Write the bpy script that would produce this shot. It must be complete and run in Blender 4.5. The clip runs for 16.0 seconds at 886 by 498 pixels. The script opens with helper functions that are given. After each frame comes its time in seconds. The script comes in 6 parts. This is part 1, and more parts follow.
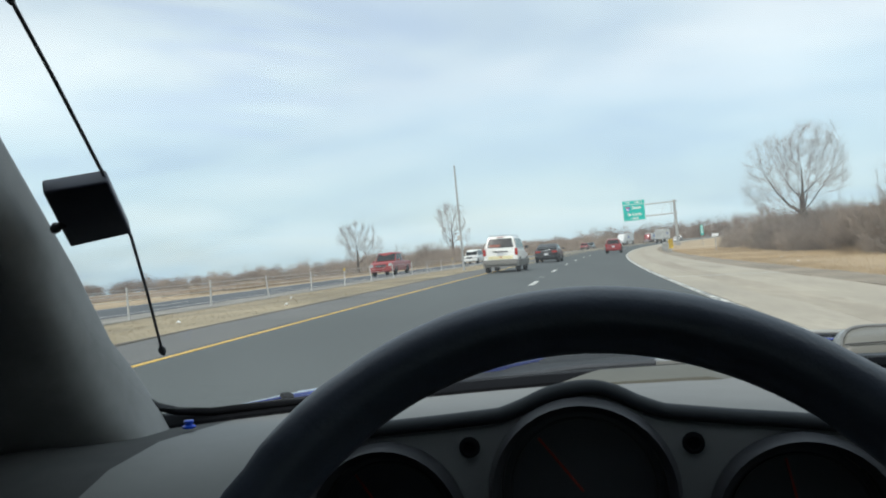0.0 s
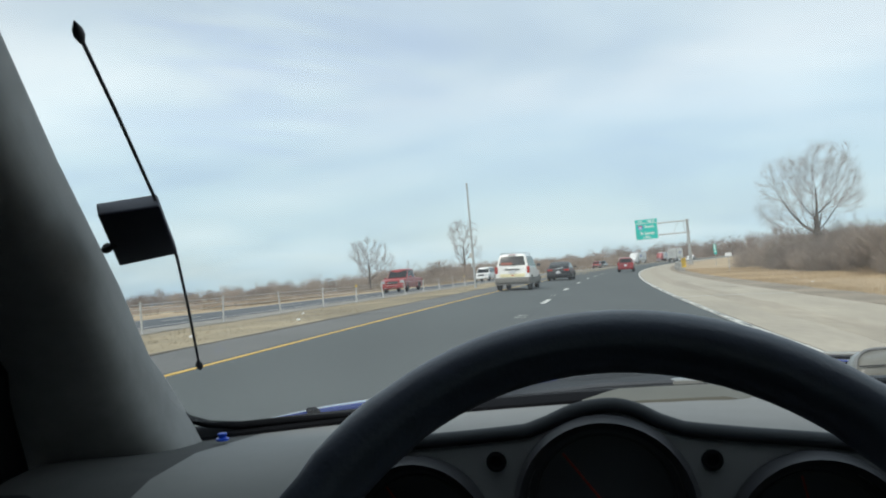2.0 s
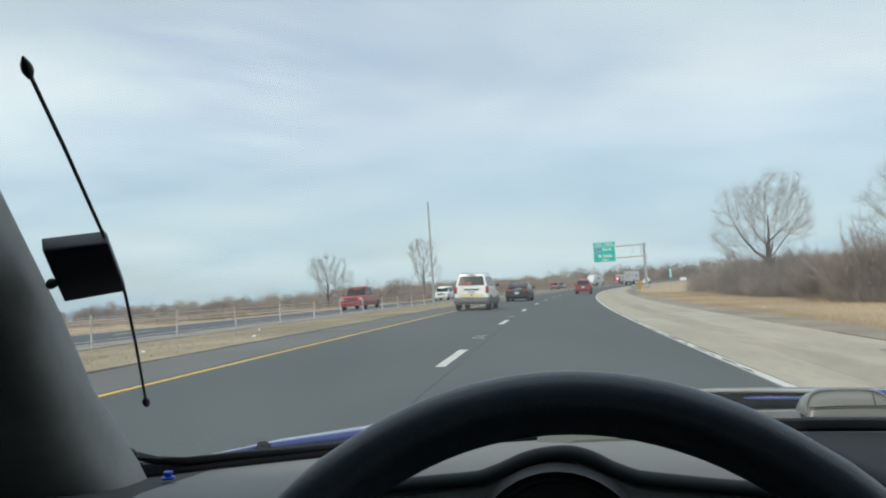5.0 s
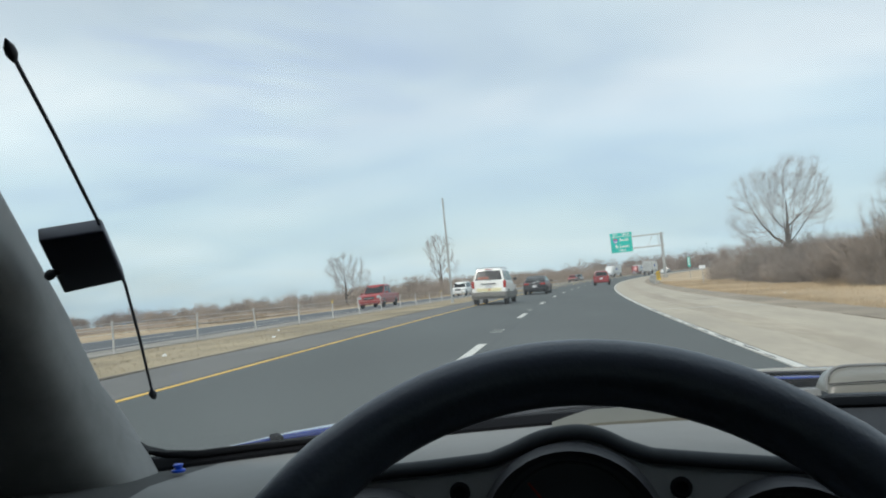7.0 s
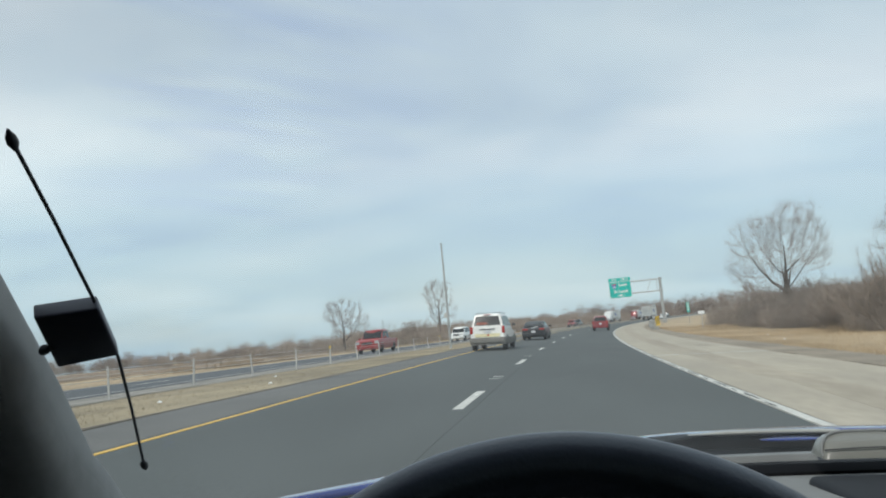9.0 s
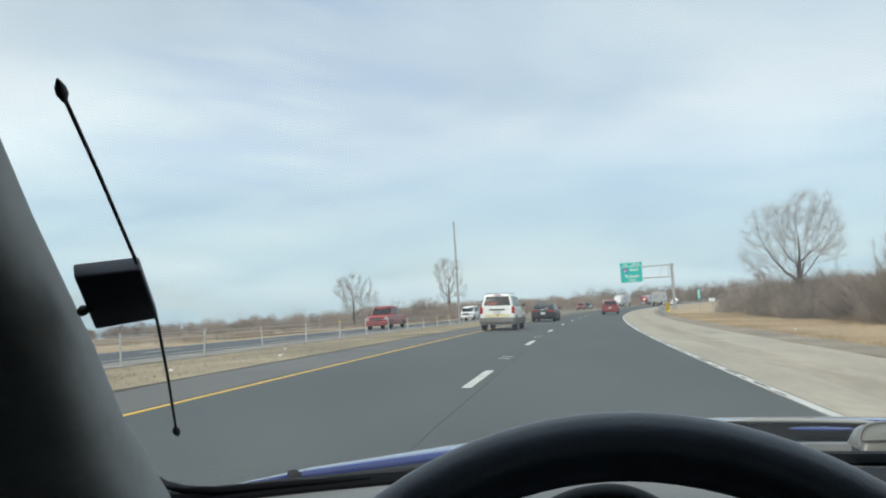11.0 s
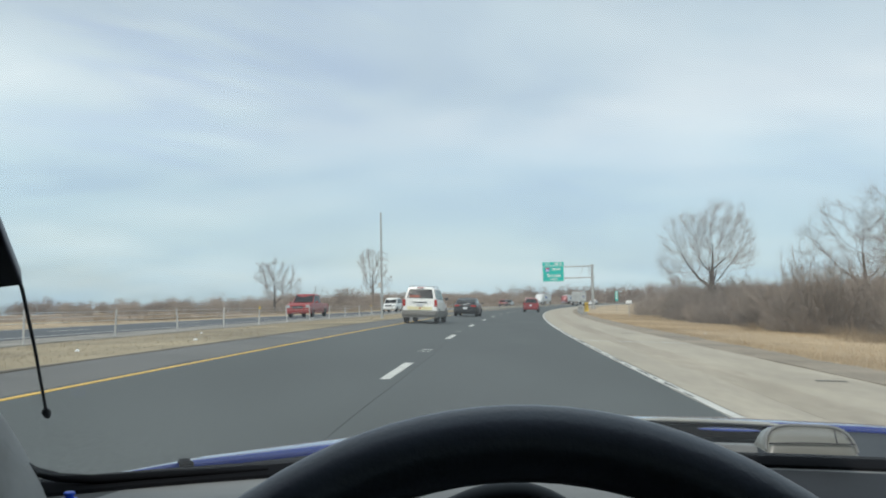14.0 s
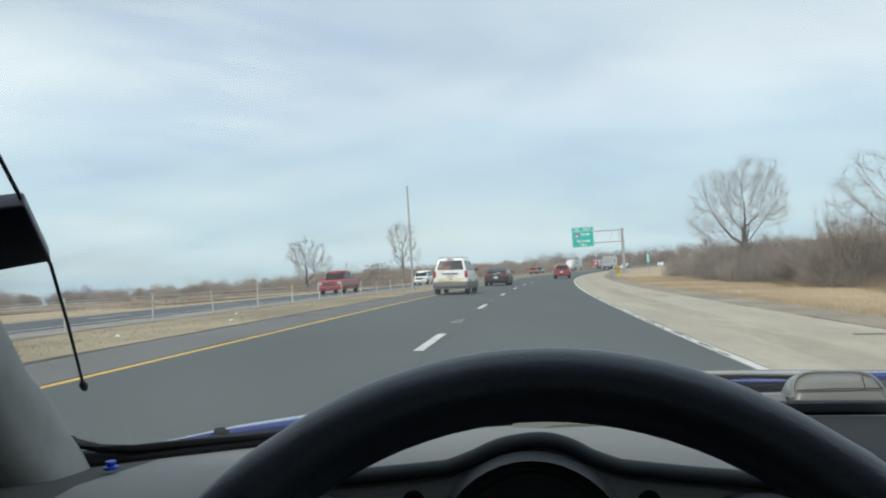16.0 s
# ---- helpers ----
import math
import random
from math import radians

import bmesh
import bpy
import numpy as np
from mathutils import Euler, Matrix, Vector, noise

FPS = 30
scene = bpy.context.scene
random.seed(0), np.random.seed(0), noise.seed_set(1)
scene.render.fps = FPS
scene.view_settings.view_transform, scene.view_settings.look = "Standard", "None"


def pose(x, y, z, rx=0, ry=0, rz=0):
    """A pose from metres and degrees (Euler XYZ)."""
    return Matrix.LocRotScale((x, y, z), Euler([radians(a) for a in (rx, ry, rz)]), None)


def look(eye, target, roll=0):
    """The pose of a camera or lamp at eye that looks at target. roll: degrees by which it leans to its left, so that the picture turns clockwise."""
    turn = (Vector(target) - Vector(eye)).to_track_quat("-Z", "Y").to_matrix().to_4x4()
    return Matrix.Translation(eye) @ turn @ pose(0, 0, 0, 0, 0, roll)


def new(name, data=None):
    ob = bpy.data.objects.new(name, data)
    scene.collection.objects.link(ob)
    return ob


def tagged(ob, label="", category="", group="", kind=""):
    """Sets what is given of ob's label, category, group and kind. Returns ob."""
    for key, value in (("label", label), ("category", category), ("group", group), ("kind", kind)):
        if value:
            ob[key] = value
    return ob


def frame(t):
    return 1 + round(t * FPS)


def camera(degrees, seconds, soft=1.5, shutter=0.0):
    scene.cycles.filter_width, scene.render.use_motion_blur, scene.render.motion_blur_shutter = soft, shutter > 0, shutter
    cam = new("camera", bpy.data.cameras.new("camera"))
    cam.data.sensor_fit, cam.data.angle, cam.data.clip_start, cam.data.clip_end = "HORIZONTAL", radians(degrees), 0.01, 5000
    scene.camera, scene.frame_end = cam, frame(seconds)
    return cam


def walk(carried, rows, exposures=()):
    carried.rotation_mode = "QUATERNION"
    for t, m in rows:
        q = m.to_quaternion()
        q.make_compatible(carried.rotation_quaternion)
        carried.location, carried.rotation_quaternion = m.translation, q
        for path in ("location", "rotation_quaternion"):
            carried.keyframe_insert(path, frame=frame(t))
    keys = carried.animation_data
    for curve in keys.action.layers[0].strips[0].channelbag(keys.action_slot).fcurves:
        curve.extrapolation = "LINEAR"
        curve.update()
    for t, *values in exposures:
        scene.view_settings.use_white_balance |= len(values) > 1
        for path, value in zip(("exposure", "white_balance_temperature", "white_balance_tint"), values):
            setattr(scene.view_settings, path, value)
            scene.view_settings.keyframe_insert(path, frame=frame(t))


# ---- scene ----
cam = camera(60, 16.0, soft=2.0)
PATH = [
    (0, (-0.0001, 0.0277, 1.0486), (-0.3304, 2.0002, 1.0643), -3.06),
    (0.5, (0.0097, 0.0110, 1.0595), (-0.3482, 1.9769, 1.1536), -3.26),
    (1, (0.0090, 0.0124, 1.0646), (-0.3571, 1.9785, 1.1471), -3.94),
    (1.5, (-0.0053, 0.0084, 1.0627), (-0.3605, 1.9746, 1.1511), -3.71),
    (2, (-0.0094, -0.0042, 1.0531), (-0.3672, 1.9626, 1.1149), -2.55),
    (2.5, (-0.0044, 0.0151, 1.0497), (-0.3312, 1.9880, 1.0818), -3.85),
    (3, (0.0141, 0.0075, 1.0579), (-0.2835, 1.9844, 1.1136), -5.51),
    (3.5, (-0.0069, -0.0035, 1.0670), (-0.2909, 1.9737, 1.1668), -4.75),
    (4, (-0.0201, -0.0079, 1.0729), (-0.3186, 1.9675, 1.1674), -3.29),
    (4.5, (-0.0166, 0.0063, 1.0685), (-0.2956, 1.9848, 1.1576), -1.65),
    (4.7, (-0.0107, 0.0014, 1.0731), (-0.2688, 1.9818, 1.1793), -1.20),
    (6.8, (-0.0029, 0.0162, 1.0634), (-0.2865, 1.9936, 1.1623), -2.80),
    (7, (0.0006, 0.0169, 1.0597), (-0.2950, 1.9926, 1.1570), -3.11),
    (7.5, (-0.0009, 0.0152, 1.0718), (-0.2490, 1.9980, 1.1545), -3.75),
    (8, (-0.0066, 0.0121, 1.0793), (-0.2352, 1.9942, 1.2169), -2.20),
    (8.5, (-0.0047, 0.0128, 1.0776), (-0.2586, 1.9904, 1.2352), -2.20),
    (9, (0.0086, 0.0087, 1.0831), (-0.2760, 1.9769, 1.2960), -3.03),
    (9.2, (0.0151, 0.0207, 1.0752), (-0.2619, 1.9938, 1.2481), -3.51),
    (11.3, (-0.0298, 0.0247, 1.0805), (-0.3375, 1.9949, 1.2339), -0.62),
    (11.5, (-0.0321, 0.0337, 1.0773), (-0.2869, 2.0134, 1.2030), 0.38),
    (12, (-0.0124, 0.0625, 1.0757), (-0.2084, 2.0511, 1.1616), -0.14),
    (12.5, (0.0034, 0.0673, 1.0793), (-0.1278, 2.0585, 1.2137), -1.46),
    (13, (-0.0097, 0.0720, 1.0509), (-0.1250, 2.0664, 1.1468), -0.84),
    (13.5, (-0.0157, 0.0738, 1.0606), (-0.1445, 2.0687, 1.1215), 1.20),
    (14, (-0.0172, 0.0693, 1.0730), (-0.1428, 2.0605, 1.2123), 1.39),
    (14.5, (-0.0172, 0.0626, 1.0785), (-0.1845, 2.0478, 1.2550), 1.80),
    (15, (-0.0084, 0.0601, 1.0797), (-0.2198, 2.0440, 1.2203), -0.38),
    (15.5, (-0.0049, 0.0650, 1.0697), (-0.2069, 2.0512, 1.1891), -0.45),
    (16, (-0.0052, 0.0622, 1.0634), (-0.2054, 2.0511, 1.1280), -1.23),
]
STOPS = [(0.0, 0.12), (0.5, -0.10), (1.0, 0.06), (2.0, 0.05), (2.5, 0.12), (3.5, 0.05), (4.5, -0.06), (7.0, 0.0), (7.5, 0.13), (8.0, -0.04), (8.5, -0.01), (9.0, -0.12),
         (11.5, 0.05), (12.0, 0.07), (13.0, -0.02), (13.5, 0.03), (14.0, -0.08), (14.5, -0.12), (15.5, -0.09), (16.0, 0.0)]
walk(cam, [(t, look(e, g, r)) for t, e, g, r in PATH], STOPS)

# ---- world, sun, exposure ----
SUN_ELEV, SUN_TURN = 42.0, 205.0      # degrees; turn clockwise from straight ahead
world = bpy.data.worlds.new("sky")
scene.world = world
world.use_nodes = True
wn, wl = world.node_tree.nodes, world.node_tree.links
wn.clear()
w_out = wn.new("ShaderNodeOutputWorld")
w_sky = wn.new("ShaderNodeTexSky")
w_sky.sky_type = 'NISHITA'
w_sky.sun_disc = False
w_sky.sun_elevation = radians(SUN_ELEV)
w_sky.sun_rotation = radians(SUN_TURN)
w_bg = wn.new("ShaderNodeBackground")
w_bg.inputs["Strength"].default_value = 0.11
wl.new(w_sky.outputs[0], w_bg.inputs[0])
w_cloud = wn.new("ShaderNodeBackground")
w_cloud.inputs["Strength"].default_value = 1.18
w_tc = wn.new("ShaderNodeTexCoord")
w_sep = wn.new("ShaderNodeSeparateXYZ")
wl.new(w_tc.outputs["Generated"], w_sep.inputs[0])
w_add = wn.new("ShaderNodeMath"); w_add.operation = 'ADD'; w_add.inputs[1].default_value = 0.24
wl.new(w_sep.outputs["Z"], w_add.inputs[0])
w_max = wn.new("ShaderNodeMath"); w_max.operation = 'MAXIMUM'; w_max.inputs[1].default_value = 0.05
wl.new(w_add.outputs[0], w_max.inputs[0])
w_div = wn.new("ShaderNodeVectorMath"); w_div.operation = 'DIVIDE'
w_com = wn.new("ShaderNodeCombineXYZ")
for k in range(3):
    wl.new(w_max.outputs[0], w_com.inputs[k])
wl.new(w_tc.outputs["Generated"], w_div.inputs[0])
wl.new(w_com.outputs[0], w_div.inputs[1])
w_map = wn.new("ShaderNodeMapping")
w_map.inputs["Scale"].default_value = (0.55, 0.80, 0.0)
w_map.inputs["Location"].default_value = (3.1, 1.7, 0.0)
w_map.inputs["Rotation"].default_value = (0, 0, radians(18))
wl.new(w_div.outputs[0], w_map.inputs["Vector"])
w_noise = wn.new("ShaderNodeTexNoise")
w_noise.inputs["Scale"].default_value = 1.0
w_noise.inputs["Detail"].default_value = 7
w_noise.inputs["Roughness"].default_value = 0.5
w_noise.inputs["Distortion"].default_value = 0.25
wl.new(w_map.outputs[0], w_noise.inputs["Vector"])
w_ramp = wn.new("ShaderNodeValToRGB")
w_ramp.color_ramp.elements[0].position = 0.36
w_ramp.color_ramp.elements[0].color = (0.63, 0.63, 0.63, 1)
w_ramp.color_ramp.elements[1].position = 0.62
w_ramp.color_ramp.elements[1].color = (0.97, 0.97, 0.97, 1)
wl.new(w_noise.outputs["Fac"], w_ramp.inputs["Fac"])
w_noise2 = wn.new("ShaderNodeTexNoise")
w_noise2.inputs["Scale"].default_value = 1.7
w_noise2.inputs["Detail"].default_value = 5
w_noise2.inputs["Roughness"].default_value = 0.5
w_noise2.inputs["Distortion"].default_value = 0.35
wl.new(w_map.outputs[0], w_noise2.inputs["Vector"])
w_tone = wn.new("ShaderNodeValToRGB")
w_tone.color_ramp.elements[0].position = 0.33
w_tone.color_ramp.elements[0].color = (0.545, 0.70, 0.825, 1)
w_tone.color_ramp.elements[1].position = 0.66
w_tone.color_ramp.elements[1].color = (0.79, 0.915, 0.955, 1)
w_tone.color_ramp.elements.new(0.47).color = (0.645, 0.805, 0.88, 1)
wl.new(w_noise2.outputs["Fac"], w_tone.inputs["Fac"])
w_lift = wn.new("ShaderNodeValToRGB")        # thin high cloud, brightest a little above the horizon
w_lift.color_ramp.elements[0].position = 0.0
w_lift.color_ramp.elements[0].color = (0.90, 0.90, 0.90, 1)
w_lift.color_ramp.elements[1].position = 0.6
w_lift.color_ramp.elements[1].color = (1.20, 1.20, 1.20, 1)
for z, v in ((0.09, 0.97), (0.19, 1.11), (0.38, 1.05)):
    w_lift.color_ramp.elements.new(z).color = (v, v, v, 1)
wl.new(w_sep.outputs["Z"], w_lift.inputs["Fac"])
wl.new(w_lift.outputs[0], w_cloud.inputs["Strength"])
w_hor = wn.new("ShaderNodeValToRGB")         # bluer air low down
w_hor.color_ramp.elements[0].position = 0.0
w_hor.color_ramp.elements[0].color = (0.91, 0.98, 1.0, 1)
w_hor.color_ramp.elements[1].position = 0.26
w_hor.color_ramp.elements[1].color = (1.04, 1.0, 0.98, 1)
w_hor.color_ramp.elements.new(0.11).color = (0.94, 0.99, 1.0, 1)
wl.new(w_sep.outputs["Z"], w_hor.inputs["Fac"])
w_tint = wn.new("ShaderNodeVectorMath"); w_tint.operation = 'MULTIPLY'
wl.new(w_tone.outputs[0], w_tint.inputs[0])
wl.new(w_hor.outputs[0], w_tint.inputs[1])
w_dot = wn.new("ShaderNodeVectorMath"); w_dot.operation = 'DOT_PRODUCT'      # a thinning of the cloud, where blue shows through
w_dot.inputs[1].default_value = (-0.36, 0.85, 0.385)
wl.new(w_tc.outputs["Generated"], w_dot.inputs[0])
w_near = wn.new("ShaderNodeMapRange")
w_near.inputs["From Min"].default_value = 0.955
w_near.inputs["From Max"].default_value = 0.998
wl.new(w_dot.outputs["Value"], w_near.inputs["Value"])
w_wisp = wn.new("ShaderNodeTexNoise")
w_wisp.inputs["Scale"].default_value = 2.3
w_wisp.inputs["Detail"].default_value = 6
w_wisp.inputs["Distortion"].default_value = 0.4
w_turn = wn.new("ShaderNodeMapping")          # wisps drawn out along one slant
w_turn.inputs["Rotation"].default_value = (0, 0, radians(-40))
wl.new(w_div.outputs[0], w_turn.inputs["Vector"])
w_draw = wn.new("ShaderNodeMapping")
w_draw.inputs["Scale"].default_value = (0.45, 1.5, 0.0)
w_draw.inputs["Location"].default_value = (0.7, 0.35, 0.0)
wl.new(w_turn.outputs[0], w_draw.inputs["Vector"])
wl.new(w_draw.outputs[0], w_wisp.inputs["Vector"])
w_gap = wn.new("ShaderNodeMapRange")
w_gap.inputs["From Min"].default_value = 0.45
w_gap.inputs["From Max"].default_value = 0.66
wl.new(w_wisp.outputs["Fac"], w_gap.inputs["Value"])
w_thin = wn.new("ShaderNodeMath"); w_thin.operation = 'MULTIPLY'
wl.new(w_near.outputs[0], w_thin.inputs[0])
wl.new(w_gap.outputs[0], w_thin.inputs[1])
w_open = wn.new("ShaderNodeMix"); w_open.data_type = 'RGBA'
w_open.inputs[7].default_value = (0.50, 0.635, 0.83, 1)
wl.new(w_thin.outputs[0], w_open.inputs[0])
wl.new(w_tint.outputs[0], w_open.inputs[6])
wl.new(w_open.outputs[2], w_cloud.inputs[0])
w_mix = wn.new("ShaderNodeMixShader")
wl.new(w_ramp.outputs[0], w_mix.inputs[0])
wl.new(w_bg.outputs[0], w_mix.inputs[1])
wl.new(w_cloud.outputs[0], w_mix.inputs[2])
wl.new(w_mix.outputs[0], w_out.inputs[0])

sun_data = bpy.data.lights.new("sun", 'SUN')
sun_data.energy = 1.8
sun_data.angle = radians(12)
sun_data.color = (1.0, 0.95, 0.87)
sun = new("sun", sun_data)
ce = math.cos(radians(SUN_ELEV))
sun_from = Vector((math.sin(radians(SUN_TURN)) * ce, math.cos(radians(SUN_TURN)) * ce, math.sin(radians(SUN_ELEV))))
sun.matrix_world = look(sun_from * 60, (0, 0, 0))


# ---- materials ----
def mat(name, base, rough=0.6, metal=0.0, var=0.18, scale=6.0, big=None, bigvar=0.15, bump=0.0, bscale=60.0,
        coat=0.0, rnd=0.0, island=0.0, spec=0.5, stretch=(1, 1, 1), dist=0.004):
    m = bpy.data.materials.new(name)
    m.use_nodes = True
    nt = m.node_tree
    n, l = nt.nodes, nt.links
    b = n["Principled BSDF"]
    b.inputs["Roughness"].default_value = rough
    b.inputs["Metallic"].default_value = metal
    b.inputs["Coat Weight"].default_value = coat
    b.inputs["Coat Roughness"].default_value = 0.06
    b.inputs["Specular IOR Level"].default_value = spec
    tc = n.new("ShaderNodeTexCoord")
    mp = n.new("ShaderNodeMapping")
    mp.inputs["Scale"].default_value = stretch
    l.new(tc.outputs["Object"], mp.inputs["Vector"])

    def noise_val(sc, detail=6):
        t = n.new("ShaderNodeTexNoise")
        t.inputs["Scale"].default_value = sc
        t.inputs["Detail"].default_value = detail
        l.new(mp.outputs[0], t.inputs["Vector"])
        return t.outputs["Fac"]

    def remap(v, lo, hi):
        r = n.new("ShaderNodeMapRange")
        r.inputs["From Min"].default_value = 0.28
        r.inputs["From Max"].default_value = 0.72
        r.inputs["To Min"].default_value = lo
        r.inputs["To Max"].default_value = hi
        l.new(v, r.inputs["Value"])
        return r.outputs[0]

    def times(a, c):
        t = n.new("ShaderNodeMath")
        t.operation = 'MULTIPLY'
        l.new(a, t.inputs[0])
        l.new(c, t.inputs[1])
        return t.outputs[0]
    f = remap(noise_val(scale), 1 - var, 1 + var)
    f = times(f, remap(noise_val(big or scale * 0.12, 3), 1 - bigvar, 1 + bigvar))
    if rnd:
        oi = n.new("ShaderNodeObjectInfo")
        r = n.new("ShaderNodeMapRange")
        r.inputs["To Min"].default_value = 1 - rnd
        r.inputs["To Max"].default_value = 1 + rnd
        l.new(oi.outputs["Random"], r.inputs["Value"])
        f = times(f, r.outputs[0])
    if island:
        g = n.new("ShaderNodeNewGeometry")
        r = n.new("ShaderNodeMapRange")
        r.inputs["To Min"].default_value = 1 - island
        r.inputs["To Max"].default_value = 1 + island
        l.new(g.outputs["Random Per Island"], r.inputs["Value"])
        f = times(f, r.outputs[0])
    mul = n.new("ShaderNodeVectorMath")
    mul.operation = 'SCALE'
    mul.inputs[0].default_value = base
    l.new(f, mul.inputs["Scale"])
    l.new(mul.outputs[0], b.inputs["Base Color"])
    if bump:
        bp = n.new("ShaderNodeBump")
        bp.inputs["Strength"].default_value = bump
        bp.inputs["Distance"].default_value = dist
        l.new(noise_val(bscale, 4), bp.inputs["Height"])
        l.new(bp.outputs[0], b.inputs["Normal"])
    return m


def glass_mat(name, tint=(1, 1, 1), gloss=1.0, haze=0.0):
    """Thin glass: clear, a little gloss, and a film of dust that scatters light through."""
    m = bpy.data.materials.new(name)
    m.use_nodes = True
    n, l = m.node_tree.nodes, m.node_tree.links
    n.clear()
    o = n.new("ShaderNodeOutputMaterial")
    t = n.new("ShaderNodeBsdfTransparent")
    t.inputs[0].default_value = (*tint, 1)
    g = n.new("ShaderNodeBsdfGlossy")
    g.inputs["Roughness"].default_value = 0.02
    mx = n.new("ShaderNodeMixShader")
    mx.inputs[0].default_value = 0.03 * gloss
    dust = n.new("ShaderNodeBsdfTranslucent")
    dust.inputs[0].default_value = (0.8, 0.8, 0.8, 1)
    md = n.new("ShaderNodeMixShader")
    md.inputs[0].default_value = haze
    if haze:
        tc = n.new("ShaderNodeTexCoord")
        nz = n.new("ShaderNodeTexNoise")
        nz.inputs["Scale"].default_value = 5.0
        nz.inputs["Detail"].default_value = 4.0
        l.new(tc.outputs["Object"], nz.inputs["Vector"])
        sm = n.new("ShaderNodeMapRange")        # smeared dust, thicker in places
        sm.inputs["From Min"].default_value = 0.35
        sm.inputs["From Max"].default_value = 0.70
        sm.inputs["To Min"].default_value = haze * 0.75
        sm.inputs["To Max"].default_value = haze * 1.5
        l.new(nz.outputs["Fac"], sm.inputs["Value"])
        l.new(sm.outputs[0], md.inputs[0])
    l.new(t.outputs[0], md.inputs[1])
    l.new(dust.outputs[0], md.inputs[2])
    l.new(md.outputs[0], mx.inputs[1])
    l.new(g.outputs[0], mx.inputs[2])
    l.new(mx.outputs[0], o.inputs[0])
    return m


M_ASPHALT = mat("asphalt", (0.074, 0.082, 0.078), 0.88, var=0.22, scale=35, big=0.35, bigvar=0.16, bump=0.5, bscale=140, stretch=(1, 0.35, 1))
M_ASPHALT_OLD = mat("shoulder_asphalt", (0.135, 0.132, 0.122), 0.92, var=0.22, scale=18, big=0.4, bigvar=0.2, bump=0.5, bscale=110)
M_ASPHALT_FAR = mat("far_carriageway_asphalt", (0.085, 0.09, 0.095), 0.9, var=0.2, scale=20, big=0.15, bigvar=0.15, bump=0.4, bscale=90)
M_CONCRETE = mat("shoulder_concrete", (0.41, 0.357, 0.275), 0.9, var=0.11, scale=9, big=0.8, bigvar=0.13, bump=0.4, bscale=70, stretch=(1, 0.25, 1))
M_GRAVEL = mat("gravel", (0.27, 0.25, 0.215), 0.95, var=0.35, scale=22, big=0.5, bigvar=0.25, bump=0.9, bscale=45, dist=0.02)
M_JOINT = mat("slab_joint", (0.39, 0.34, 0.262), 0.95, var=0.2)
M_GREYGRAVEL = mat("grey_gravel", (0.29, 0.24, 0.178), 0.96, var=0.4, scale=16, big=0.5, bigvar=0.25, bump=0.9, bscale=40, dist=0.02)
M_COWL = mat("cowl_black", (0.010, 0.0105, 0.012), 0.95, var=0.1, spec=0.05)
M_DIRT = mat("dirt_verge", (0.290, 0.233, 0.145), 0.96, var=0.12, scale=6, big=0.20, bigvar=0.45, bump=0.3, bscale=24, dist=0.015)
M_SOIL = mat("dark_soil", (0.13, 0.105, 0.078), 0.97, var=0.3, scale=12, big=0.8, bigvar=0.35, bump=0.5, bscale=40)
M_GROUND = mat("dry_grass_ground", (0.43, 0.322, 0.20), 0.96, var=0.32, scale=3.5, big=0.12, bigvar=0.3, bump=0.9, bscale=18, dist=0.05)
M_WHITE = mat("road_paint_white", (0.60, 0.585, 0.53), 0.7, var=0.14, scale=14, big=1.5, bigvar=0.12, bump=0.3)
M_YELLOW = mat("road_paint_yellow", (0.72, 0.44, 0.075), 0.7, var=0.12, scale=14, big=1.0, bigvar=0.12, bump=0.3)
M_PATCH = mat("tar_patch", (0.055, 0.055, 0.053), 0.7, var=0.2, scale=20)
M_SEAM = mat("lane_seam", (0.066, 0.073, 0.070), 0.85, var=0.3, scale=10)
M_SLATE = mat("cowl_slate", (0.018, 0.021, 0.024), 0.55, spec=0.2, var=0.1, scale=20)
M_LEATHER = mat("wheel_leather", (0.072, 0.084, 0.112), 0.36, var=0.12, scale=40, bump=0.35, bscale=420, dist=0.0006)
M_DASH = mat("dash_grey_plastic", (0.195, 0.195, 0.186), 0.62, var=0.04, scale=30, bigvar=0.05, big=3, bump=0.35, bscale=700, dist=0.0004)
M_BEIGE = mat("beige_dash_plastic", (0.125, 0.122, 0.098), 0.6, var=0.05, scale=30)
M_CRESTBAR = mat("pale_crest_grey", (0.33, 0.33, 0.30), 0.5, var=0.08, scale=20)
M_PANEL = mat("cluster_satin_grey", (0.26, 0.265, 0.27), 0.5, metal=0.1, var=0.03, scale=30, bigvar=0.04, bump=0.15, bscale=800, dist=0.0003)
M_BLACK = mat("black_plastic", (0.034, 0.035, 0.040), 0.5, var=0.12, scale=30, bump=0.25, bscale=500, dist=0.0004)
M_NAVY = mat("dark_navy_plastic", (0.050, 0.052, 0.072), 0.45, var=0.12, scale=30, bump=0.25, bscale=500, dist=0.0004)
M_DARKTRIM = mat("dark_trim", (0.024, 0.026, 0.030), 0.7, spec=0.15, var=0.08, scale=30, bump=0.3, bscale=600, dist=0.0004)
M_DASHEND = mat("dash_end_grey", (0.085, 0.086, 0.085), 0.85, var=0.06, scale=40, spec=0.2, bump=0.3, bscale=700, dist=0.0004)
M_PILLAR = mat("pillar_fabric_grey", (0.25, 0.25, 0.243), 0.9, var=0.06, scale=60, bump=0.4, bscale=900, dist=0.0004)
M_DIAL = mat("dial_black", (0.055, 0.057, 0.064), 0.35, var=0.05)
